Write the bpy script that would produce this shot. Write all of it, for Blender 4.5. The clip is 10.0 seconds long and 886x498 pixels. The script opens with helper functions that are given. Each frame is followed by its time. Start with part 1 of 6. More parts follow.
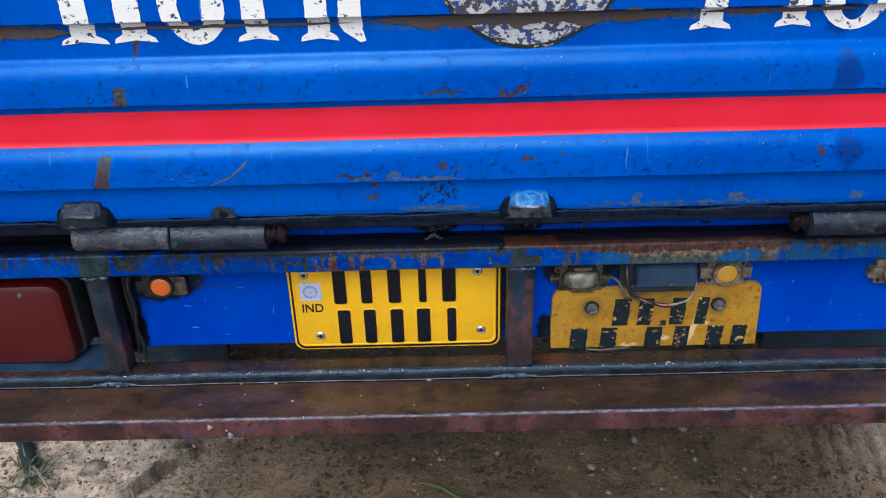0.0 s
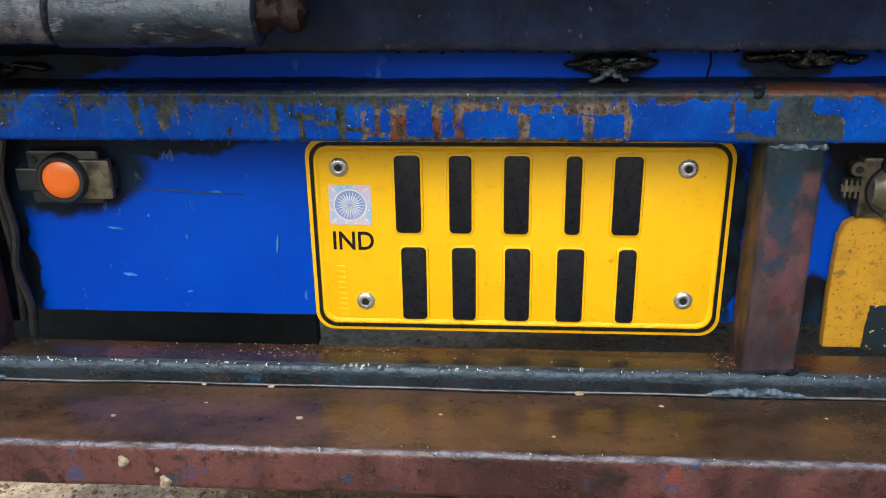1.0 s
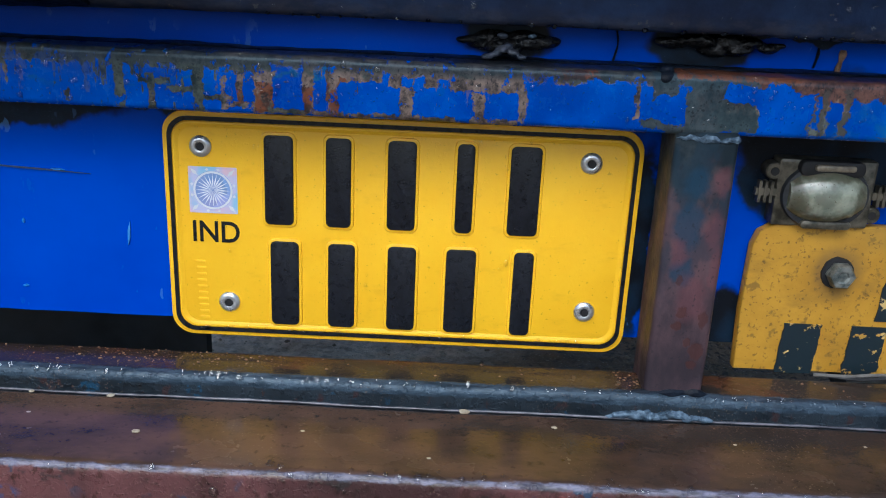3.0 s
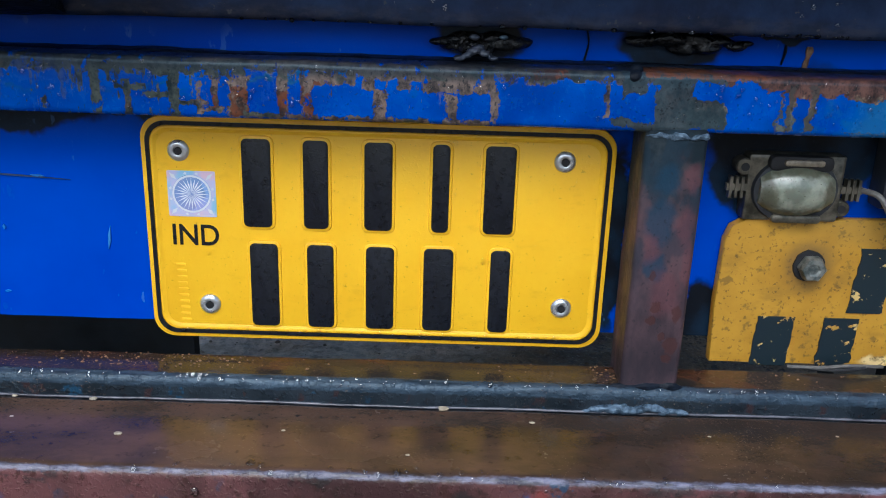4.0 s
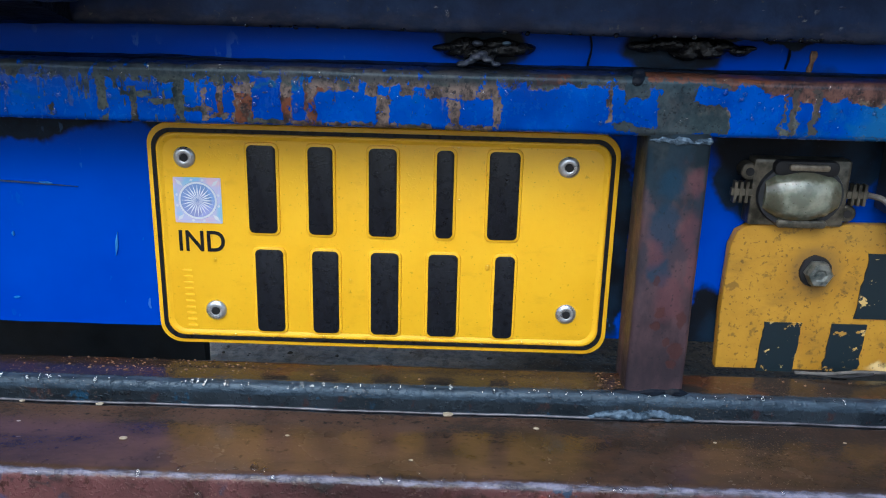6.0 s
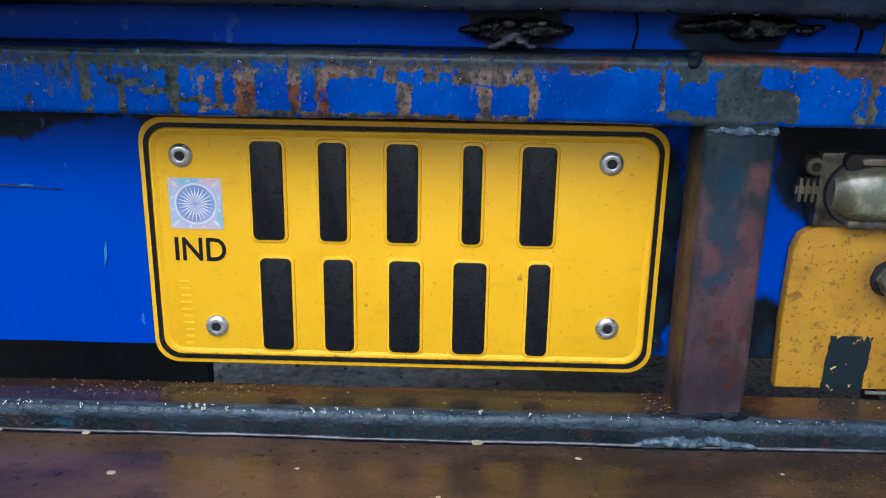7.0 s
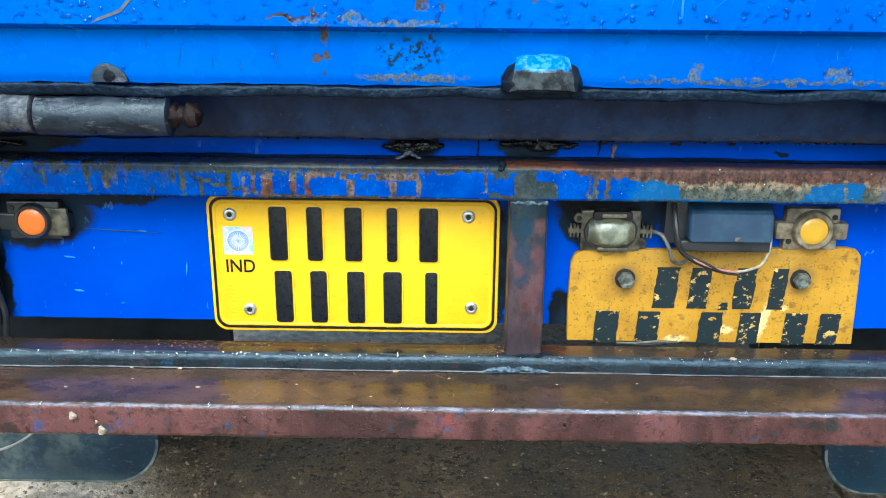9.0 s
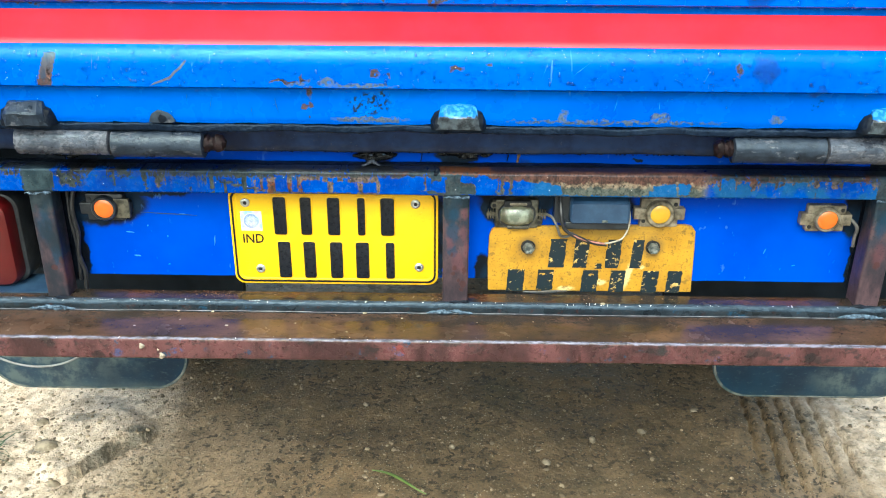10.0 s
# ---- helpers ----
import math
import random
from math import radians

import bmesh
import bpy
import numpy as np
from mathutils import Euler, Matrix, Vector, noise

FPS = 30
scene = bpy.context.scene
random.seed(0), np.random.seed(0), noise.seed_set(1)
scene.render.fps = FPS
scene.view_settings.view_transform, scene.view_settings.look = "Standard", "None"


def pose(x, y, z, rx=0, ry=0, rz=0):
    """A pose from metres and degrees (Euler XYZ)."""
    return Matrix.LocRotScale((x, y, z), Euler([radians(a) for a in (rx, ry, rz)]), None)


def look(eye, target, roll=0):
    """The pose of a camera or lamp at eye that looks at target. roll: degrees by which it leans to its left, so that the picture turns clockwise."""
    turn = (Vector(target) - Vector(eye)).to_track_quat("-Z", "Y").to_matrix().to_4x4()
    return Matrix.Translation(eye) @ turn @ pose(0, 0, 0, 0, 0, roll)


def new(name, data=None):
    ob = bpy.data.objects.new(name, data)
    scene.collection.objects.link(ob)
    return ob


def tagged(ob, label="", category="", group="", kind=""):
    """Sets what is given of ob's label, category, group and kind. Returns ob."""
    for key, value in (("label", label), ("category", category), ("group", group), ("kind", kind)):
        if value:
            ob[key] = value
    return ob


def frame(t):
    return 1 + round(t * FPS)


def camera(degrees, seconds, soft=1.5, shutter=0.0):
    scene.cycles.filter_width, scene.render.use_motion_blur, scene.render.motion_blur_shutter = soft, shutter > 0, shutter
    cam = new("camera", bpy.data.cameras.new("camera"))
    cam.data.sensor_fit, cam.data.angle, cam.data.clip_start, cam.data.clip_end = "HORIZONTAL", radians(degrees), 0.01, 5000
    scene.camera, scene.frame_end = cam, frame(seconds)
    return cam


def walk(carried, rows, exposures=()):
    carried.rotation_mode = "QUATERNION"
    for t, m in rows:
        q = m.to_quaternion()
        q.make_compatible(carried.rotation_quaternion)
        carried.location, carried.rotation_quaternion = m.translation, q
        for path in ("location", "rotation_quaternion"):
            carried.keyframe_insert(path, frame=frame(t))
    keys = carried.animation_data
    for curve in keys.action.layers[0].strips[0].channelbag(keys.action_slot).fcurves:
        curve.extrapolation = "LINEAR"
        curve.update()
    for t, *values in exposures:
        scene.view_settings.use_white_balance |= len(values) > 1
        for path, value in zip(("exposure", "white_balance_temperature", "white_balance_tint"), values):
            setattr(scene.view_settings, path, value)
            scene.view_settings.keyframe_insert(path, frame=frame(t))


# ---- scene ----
cam = camera(53.2, 10.0, soft=1.0)
PATH = [
    (0, (0.056, -0.706, 0.964), (0.041, 1.031, -0.028), -1.6),
    (0.2, (0.061, -0.637, 0.892), (-0.005, 1.088, -0.117), -1.5),
    (0.3, (0.058, -0.612, 0.848), (-0.018, 1.17, -0.056), -1.3),
    (0.5, (0.038, -0.551, 0.761), (-0.077, 1.287, -0.019), -0.5),
    (0.7, (0.026, -0.488, 0.696), (-0.122, 1.364, -0.046), 0.4),
    (1, (-0.001, -0.398, 0.653), (-0.146, 1.456, -0.082), -0.9),
    (1.5, (0.002, -0.361, 0.607), (-0.044, 1.532, -0.039), 1.2),
    (2, (0.007, -0.358, 0.613), (-0.007, 1.537, -0.027), 2.7),
    (2.5, (0.015, -0.359, 0.616), (0.005, 1.536, -0.024), 2.9),
    (4, (0.029, -0.364, 0.62), (0.041, 1.529, -0.025), 1.9),
    (4.5, (0.024, -0.372, 0.617), (0.035, 1.523, -0.024), 1.9),
    (5, (0.029, -0.37, 0.621), (0.041, 1.533, 0.004), 1.8),
    (5.5, (0.028, -0.37, 0.613), (0.047, 1.539, 0.015), 1.9),
    (5.7, (0.035, -0.368, 0.619), (0.036, 1.534, 0.002), 1.8),
    (6.8, (0.026, -0.346, 0.607), (-0.014, 1.556, -0.013), 1.2),
    (7, (0.025, -0.327, 0.604), (-0.011, 1.581, 0.005), 1.0),
    (7.5, (0.019, -0.304, 0.591), (0.002, 1.603, -0.011), 0.9),
    (8, (0.03, -0.343, 0.607), (0.015, 1.564, 0.005), 1.3),
    (8.2, (0.044, -0.413, 0.643), (0.022, 1.469, -0.032), 0.7),
    (8.3, (0.051, -0.467, 0.65), (0.044, 1.427, 0.008), 0.6),
    (8.5, (0.065, -0.561, 0.679), (0.06, 1.336, 0.044), 0.1),
    (8.7, (0.079, -0.603, 0.695), (0.033, 1.296, 0.067), 0.4),
    (9, (0.072, -0.577, 0.703), (0.047, 1.323, 0.078), 0.5),
    (9.5, (0.083, -0.586, 0.738), (0.08, 1.278, 0.013), 0.5),
    (9.8, (0.117, -0.702, 0.8), (0.094, 1.122, -0.021), -0.1),
    (10, (0.116, -0.783, 0.843), (0.097, 1.04, 0.021), 0.4),
]
EXPO = [(0.0, -0.07, 5450, 8), (0.3, 0.4, 6200, 5), (0.8, 0.45, 6350, 2), (1.2, 0.3, 6200, 2), (2.5, 0.2, 5230, 3), (5.5, 0.18, 5160, 3), (7.4, 0.2, 5300, 3), (8.0, 0.2, 5150, 2), (8.3, 0.3, 5200, 0), (8.5, 0.85, 5150, -12), (8.7, 1.03, 5200, -9), (9.0, 1.12, 5400, -9), (9.5, 1.16, 5850, -9), (10.0, 1.3, 5850, -10)]
walk(cam, [(t, look(eye, target, roll)) for t, eye, target, roll in PATH], EXPO)

# ---- light: overcast sky with a weak, very soft sun behind and above the camera ----
world = bpy.data.worlds.new("overcast_sky")
scene.world = world
world.use_nodes = True
wt = world.node_tree
sky = wt.nodes.new("ShaderNodeTexSky")
sky.sky_type = "NISHITA"
sky.sun_disc = False
sky.sun_elevation, sky.sun_rotation = radians(50), radians(195)
sky.air_density, sky.dust_density, sky.ozone_density = 1.0, 6.0, 0.6
wt.links.new(sky.outputs[0], wt.nodes["Background"].inputs[0])
wt.nodes["Background"].inputs[1].default_value = 0.15
sun = new("sun", bpy.data.lights.new("sun", "SUN"))
sun.data.energy, sun.data.angle, sun.data.color = 1.0, radians(50), (1.0, 0.96, 0.9)
sun.matrix_world = look((-0.25, -2.58, 2.7), (0, 0, 0))

GROUND = 0.02


# ---- node helpers ----
class Nodes:
    """A small builder for one node material with a Principled shader."""

    def __init__(self, name):
        self.m = bpy.data.materials.new(name)
        self.m.use_nodes = True
        self.t = self.m.node_tree
        self.b = self.t.nodes["Principled BSDF"]
        self.p = self.t.nodes.new("ShaderNodeNewGeometry").outputs["Position"]

    def put(self, socket, v):
        if isinstance(v, bpy.types.NodeSocket):
            self.t.links.new(v, socket)
        elif isinstance(v, (tuple, list)) and len(v) == 3 and socket.type == "RGBA":
            socket.default_value = (*v, 1)
        else:
            socket.default_value = v

    def set(self, **kw):
        for k, v in kw.items():
            self.put(self.b.inputs[k.replace("_", " ")], v)
        return self

    def math(self, op, a, b=0.0, clamp=False):
        n = self.t.nodes.new("ShaderNodeMath")
        n.operation, n.use_clamp = op, clamp
        self.put(n.inputs[0], a)
        self.put(n.inputs[1], b)
        return n.outputs[0]

    def scaled(self, s, at=None):
        n = self.t.nodes.new("ShaderNodeVectorMath")
        n.operation = "MULTIPLY"
        self.put(n.inputs[0], at or self.p)
        n.inputs[1].default_value = s
        return n.outputs[0]

    def noise(self, scale, detail=4.0, rough=0.55, stretch=None, colour=False, at=None):
        n = self.t.nodes.new("ShaderNodeTexNoise")
        self.put(n.inputs["Vector"], self.scaled(stretch, at) if stretch else (at or self.p))
        n.inputs["Scale"].default_value, n.inputs["Detail"].default_value, n.inputs["Roughness"].default_value = scale, detail, rough
        return n.outputs["Color" if colour else "Fac"]

    def cells(self, scale, feature="F1", stretch=None):
        n = self.t.nodes.new("ShaderNodeTexVoronoi")
        n.feature = feature
        self.put(n.inputs["Vector"], self.scaled(stretch) if stretch else self.p)
        n.inputs["Scale"].default_value = scale
        return n.outputs["Distance"]

    def ramp(self, v, a, b, lo=0.0, hi=1.0):
        n = self.t.nodes.new("ShaderNodeMapRange")
        n.interpolation_type = "SMOOTHSTEP"
        for s, x in zip(n.inputs[:5], (v, a, b, lo, hi)):
            self.put(s, x)
        return n.outputs[0]

    def curve(self, v, stops):
        """A grey ramp through (place, value) stops, v from 0 to 1."""
        n = self.t.nodes.new("ShaderNodeValToRGB")
        e = n.color_ramp.elements
        while len(e) < len(stops):
            e.new(0.5)
        for el, (x, g) in zip(e, stops):
            el.position, el.color = x, (g, g, g, 1)
        self.put(n.inputs[0], v)
        return n.outputs[0]

    def mix(self, f, a, b):
        n = self.t.nodes.new("ShaderNodeMix")
        n.data_type = "RGBA"
        self.put(n.inputs[0], f)
        self.put(n.inputs[6], a)
        self.put(n.inputs[7], b)
        return n.outputs[2]

    def xyz(self):
        n = self.t.nodes.new("ShaderNodeSeparateXYZ")
        self.put(n.inputs[0], self.p)
        return n.outputs

    def warped(self, scale, amount, detail=3.0, rough=0.6):
        """The position, shaken by noise."""
        c = self.noise(scale, detail, rough, colour=True)
        s = self.t.nodes.new("ShaderNodeVectorMath")
        s.operation = "SUBTRACT"
        self.put(s.inputs[0], c)
        s.inputs[1].default_value = (0.5, 0.5, 0.5)
        m = self.t.nodes.new("ShaderNodeVectorMath")
        m.operation = "MULTIPLY_ADD"
        self.put(m.inputs[0], s.outputs[0])
        m.inputs[1].default_value = (amount, amount, amount)
        self.put(m.inputs[2], self.p)
        return m.outputs[0]

    def marks(self, at, spots, edge=0.25, flat=False):
        """1 inside any of the ragged ellipses (x, z or y, half width, half height, turn in degrees), 0 outside."""
        best = None
        for x, z, rx, rz, turn in spots:
            n = self.t.nodes.new("ShaderNodeMapping")
            n.vector_type = "TEXTURE"
            self.put(n.inputs[0], at)
            n.inputs[1].default_value = (x, z, 0) if flat else (x, 0, z)
            n.inputs[2].default_value = (0, 0, radians(turn)) if flat else (0, radians(-turn), 0)
            n.inputs[3].default_value = (rx, rz, 1e4) if flat else (rx, 1e4, rz)
            d = self.t.nodes.new("ShaderNodeVectorMath")
            d.operation = "LENGTH"
            self.put(d.inputs[0], n.outputs[0])
            v = d.outputs["Value"]
            best = v if best is None else self.math("MINIMUM", best, v)
        return self.ramp(best, 1.0 + edge, 1.0 - edge)

    def runs(self, at, spots):
        """1 inside any of the upright boxes (x, z, half width, half height), ragged when the position is shaken."""
        n = self.t.nodes.new("ShaderNodeSeparateXYZ")
        self.put(n.inputs[0], at)
        best = None
        for x, z, rx, rz in spots:
            both = []
            for socket, c, r in ((n.outputs[0], x, rx), (n.outputs[2], z, rz)):
                m = self.t.nodes.new("ShaderNodeMath")
                m.operation = "COMPARE"
                self.put(m.inputs[0], socket)
                m.inputs[1].default_value, m.inputs[2].default_value = c, r
                both.append(m.outputs[0])
            v = self.math("MULTIPLY", *both)
            best = v if best is None else self.math("MAXIMUM", best, v)
        return best

    def bump(self, height, strength=0.3, distance=0.001):
        n = self.t.nodes.new("ShaderNodeBump")
        n.inputs["Strength"].default_value, n.inputs["Distance"].default_value = strength, distance
        self.put(n.inputs["Height"], height)
        self.put(self.b.inputs["Normal"], n.outputs[0])
        return self


def mat_tailgate():
    k = Nodes("tailgate_blue_paint")
    w = k.warped(150, 0.012)
    f = k.warped(60, 0.02)
    tone = k.noise(9, 5)
    col = k.mix(k.ramp(tone, 0.3, 0.7), (0.0008, 0.066, 0.46), (0.0014, 0.094, 0.55))
    # older, darker repaint smears
    smear = k.marks(f, [(0.366, 0.684, 0.01, 0.012, 10), (0.353, 0.746, 0.01, 0.016, 0), (0.3435, 0.787, 0.011, 0.016, 0), (0.415, 0.665, 0.006, 0.004, 0)])
    col = k.mix(k.math("MULTIPLY", smear, 0.75), col, (0.006, 0.03, 0.22))
    pale = k.marks(f, [(0.343, 0.69, 0.014, 0.008, 0), (0.045, 0.654, 0.024, 0.012, 0), (0.03, 0.73, 0.012, 0.004, 20)])
    col = k.mix(k.math("MULTIPLY", pale, k.ramp(k.noise(160, 3), 0.45, 0.65)), col, (0.01, 0.12, 0.54))
    # black flecks in the chipped patch
    fleck = k.math("MULTIPLY", k.marks(f, [(0.047, 0.651, 0.017, 0.009, 0), (0.058, 0.658, 0.006, 0.0035, 0), (0.415, 0.655, 0.006, 0.003, 20)]), k.ramp(k.noise(420, 2), 0.52, 0.58))
    col = k.mix(fleck, col, (0.01, 0.014, 0.03))
    # bare and rusty patches
    grey = k.marks(w, [(0.041, 0.6682, 0.026, 0.0019, 0), (0.013, 0.671, 0.006, 0.003, 0), (-0.008, 0.671, 0.009, 0.0028, 10), (0.048, 0.638, 0.03, 0.0024, 0), (0.25, 0.6378, 0.09, 0.0015, 0),
                       (0.208, 0.643, 0.0035, 0.0055, 0), (0.288, 0.6425, 0.007, 0.004, 0), (0.385, 0.641, 0.006, 0.0035, 0),
                       (-0.262, 0.79, 0.03, 0.005, 0), (0.11, 0.7905, 0.1, 0.0065, 1), (0.23, 0.791, 0.07, 0.0035, 0)], 0.3)
    rust = k.marks(w, [(-0.022, 0.6712, 0.011, 0.0013, 3), (-0.0065, 0.6735, 0.0014, 0.004, -8), (0.052, 0.6785, 0.0042, 0.003, 0), (0.063, 0.677, 0.0012, 0.0034, 20), (0.118, 0.683, 0.0065, 0.0022, 0), (0.145, 0.6865, 0.0022, 0.0014, 0),
                       (-0.0018, 0.6625, 0.0024, 0.005, 0), (-0.006, 0.649, 0.0034, 0.0014, 0), (-0.0018, 0.65, 0.0014, 0.003, 0), (-0.0028, 0.64, 0.0012, 0.0014, 0),
                       (0.108, 0.7375, 0.013, 0.002, 30), (0.1, 0.734, 0.003, 0.005, 0), (0.054, 0.739, 0.018, 0.0016, 0), (-0.225, 0.7315, 0.016, 0.0016, -5), (-0.2155, 0.6695, 0.0055, 0.0028, 0),
                       (-0.1895, 0.7345, 0.0055, 0.0035, 0), (-0.166, 0.79, 0.0026, 0.024, -18), (0.345, 0.684, 0.003, 0.006, 0), (0.1, 0.7905, 0.06, 0.003, 0),
                       (0.145, 0.6865, 0.002, 0.0014, 0)], 0.3)
    grime = k.ramp(k.noise(700, 3), 0.35, 0.65)
    slab_mark = k.runs(k.warped(260, 0.003), [(-0.216, 0.6695, 0.005, 0.0026), (-0.2148, 0.673, 0.005, 0.0026), (-0.2136, 0.6765, 0.005, 0.0026), (-0.2124, 0.68, 0.005, 0.0026), (-0.2112, 0.6835, 0.005, 0.0026), (-0.21, 0.687, 0.005, 0.0026), (-0.2088, 0.6905, 0.005, 0.0026), (-0.187, 0.741, 0.0045, 0.0075)])
    col = k.mix(slab_mark, col, k.mix(k.ramp(k.noise(1.0, 4, 0.6, (260, 100, 40)), 0.4, 0.6), (0.04, 0.048, 0.08), k.mix(k.ramp(k.xyz()[2], 0.684, 0.67), (0.085, 0.078, 0.1), (0.12, 0.05, 0.034))))
    bare = k.mix(grime, (0.035, 0.055, 0.11), (0.105, 0.125, 0.18))
    col = k.mix(k.math("MULTIPLY", grey, k.ramp(k.noise(260, 4), 0.36, 0.5)), col, bare)
    col = k.mix(k.math("MULTIPLY", rust, k.ramp(k.noise(300, 4), 0.36, 0.44)), col, k.mix(grime, (0.03, 0.017, 0.018), (0.085, 0.036, 0.034)))
    # thin scratches
    scr = k.math("MULTIPLY", k.ramp(k.noise(34, 2, 0.5, (9, 1, 0.7)), 0.735, 0.75), k.ramp(k.noise(12, 2), 0.45, 0.6))
    col = k.mix(k.math("MULTIPLY", scr, 0.5), col, (0.12, 0.3, 0.62))
    worn = k.math("MAXIMUM", grey, rust)
    k.set(Base_Color=col, Roughness=k.math("ADD", k.ramp(k.noise(40, 4), 0.3, 0.7, 0.17, 0.32), k.math("MULTIPLY", worn, 0.35)), Specular_IOR_Level=0.5, Specular_Tint=(0.3, 0.8, 1.0))
    k.bump(k.math("ADD", k.math("MULTIPLY", k.noise(90, 4), 1.0), k.math("MULTIPLY", worn, -0.35)), 0.25, 0.0012)
    return k.m


def mat_panel():
    k = Nodes("panel_blue_paint")
    w = k.warped(70, 0.014)
    col = k.mix(k.ramp(k.noise(12, 4), 0.3, 0.7), (0.0006, 0.044, 0.45), (0.001, 0.062, 0.53))
    # unpainted margin, sealant and flecks; the last strip paints in the crossbar's shade
    black = k.marks(w, [(-0.228, 0.535, 0.052, 0.026, 0), (-0.17, 0.552, 0.06, 0.011, 0), (-0.249, 0.49, 0.009, 0.06, 0), (0.16, 0.537, 0.016, 0.02, 0), (0.18, 0.548, 0.04, 0.03, 0),
                        (0.25, 0.535, 0.04, 0.03, 0), (0.148, 0.462, 0.01, 0.022, 0), (0.5, 0.535, 0.012, 0.03, 0), (0.506, 0.48, 0.004, 0.04, 0), (0.105, 0.5, 0.006, 0.045, 0),
                        (0.044, 0.588, 0.018, 0.012, 0), (0.121, 0.586, 0.021, 0.0115, 0), (0.155, 0.5925, 0.045, 0.0045, 0), (-0.22, 0.585, 0.045, 0.009, 0), (0.217, 0.585, 0.003, 0.0012, 0), (0.288, 0.582, 0.005, 0.002, 0), (0.255, 0.5875, 0.003, 0.0016, 0), (-0.03, 0.5545, 0.2, 0.006, 0)], 0.12)
    col = k.mix(black, col, k.mix(k.ramp(k.noise(45, 4), 0.4, 0.62), (0.005, 0.007, 0.012), (0.008, 0.02, 0.042)))
    pale = k.math("MULTIPLY", k.ramp(k.noise(1.0, 3, 0.5, (190, 190, 90)), 0.67, 0.7), k.ramp(k.noise(23, 2), 0.45, 0.6))
    col = k.mix(k.math("MULTIPLY", pale, 0.35), col, (0.12, 0.27, 0.58))
    dust = k.ramp(k.noise(1500, 2), 0.66, 0.78)
    col = k.mix(k.math("MULTIPLY", dust, 0.2), col, (0.15, 0.2, 0.35))
    k.set(Base_Color=col, Roughness=k.ramp(k.noise(50, 3), 0.3, 0.7, 0.35, 0.5), Specular_IOR_Level=0.14)
    k.bump(k.noise(120, 4), 0.15, 0.001)
    return k.m


def mat_crossbar():
    k = Nodes("flaking_blue_paint_on_steel")
    x, y, z = k.xyz()
    up = k.ramp(z, 0.555, 0.5778)
    w = k.warped(230, 0.0062, 6.0, 0.72)
    wide = k.warped(110, 0.016, 6.0, 0.7)
    # worn runs of bare metal, one by one over the middle stretch
    wear = k.runs(w, [(-0.1025, 0.5647, 0.0018, 0.0101), (-0.0908, 0.5626, 0.0014, 0.0072), (-0.0729, 0.5656, 0.002, 0.0101), (-0.0633, 0.5635, 0.0012, 0.0063), (-0.0569, 0.5663, 0.0013, 0.0072),
                      (-0.0487, 0.5655, 0.0034, 0.0092), (-0.0314, 0.5653, 0.0019, 0.009), (-0.0223, 0.5652, 0.0022, 0.0103), (-0.0124, 0.5722, 0.0085, 0.0027), (0.001, 0.5722, 0.0022, 0.004), (0.0055, 0.562, 0.0027, 0.0063)])
    wear = k.math("MAXIMUM", wear, k.runs(w, [(0.0143, 0.5726, 0.0027, 0.004), (0.0358, 0.5726, 0.0143, 0.0047), (0.0322, 0.5613, 0.0022, 0.006), (0.0491, 0.5627, 0.0014, 0.0056), (0.0179, 0.5566, 0.0063, 0.0013),
                                              (0.0385, 0.5566, 0.009, 0.0011), (0.0707, 0.5766, 0.0197, 0.0018), (0.0913, 0.5678, 0.0009, 0.0076), (-0.0205, 0.5571, 0.0314, 0.0009), (-0.0895, 0.5668, 0.006, 0.0011), (-0.079, 0.564, 0.006, 0.0011), (-0.067, 0.5612, 0.007, 0.0011), (-0.0555, 0.5588, 0.007, 0.0011)]))
    thin = k.math("ADD", k.math("ADD", k.math("MULTIPLY", k.noise(1.0, 4, 0.65, (230, 10, 20)), 1.0), k.math("MULTIPLY", k.noise(1.0, 4, 0.7, (420, 60, 300)), 0.35)), k.math("MULTIPLY", up, 0.1))
    thin = k.math("MULTIPLY", k.ramp(thin, 0.80, 0.83), k.math("MULTIPLY", k.ramp(x, -0.16, -0.1), k.ramp(x, 0.05, 0.0)))
    wear = k.math("MAXIMUM", wear, thin)
    # looser runs elsewhere along the bar
    away = k.math("MAXIMUM", k.ramp(x, -0.108, -0.122), k.ramp(x, 0.134, 0.15))
    loose = k.math("ADD", k.math("MULTIPLY", k.noise(1.0, 3.0, 0.6, (170, 6, 9)), 0.5), k.math("MULTIPLY", k.noise(1.0, 5.0, 0.65, (55, 6, 70)), 0.5))
    patch = k.noise(1.0, 5, 0.65, (330, 60, 240))
    span = k.curve(k.ramp(x, -0.35, 0.6), [(0.0, 0.12), (0.22, 0.22), (0.5, 0.3), (0.62, 0.5), (0.75, 0.72), (0.84, 0.2), (1.0, 0.05)])
    broad = k.noise(1.0, 6, 0.62, (75, 30, 95))
    v = k.math("ADD", k.math("MULTIPLY", loose, 1.3), k.math("ADD", k.math("ADD", k.math("MULTIPLY", patch, 0.16), k.math("MULTIPLY", broad, 0.44)), k.math("MULTIPLY", span, 0.28)))
    wear = k.math("MAXIMUM", wear, k.math("MULTIPLY", away, k.ramp(k.math("ADD", v, k.math("MULTIPLY", up, 0.16)), 1.13, 1.16)))
    wear = k.math("MAXIMUM", wear, k.ramp(k.math("ADD", k.math("MULTIPLY", patch, 1.0), k.math("MULTIPLY", k.noise(34, 3), 0.5)), 0.93, 0.96))
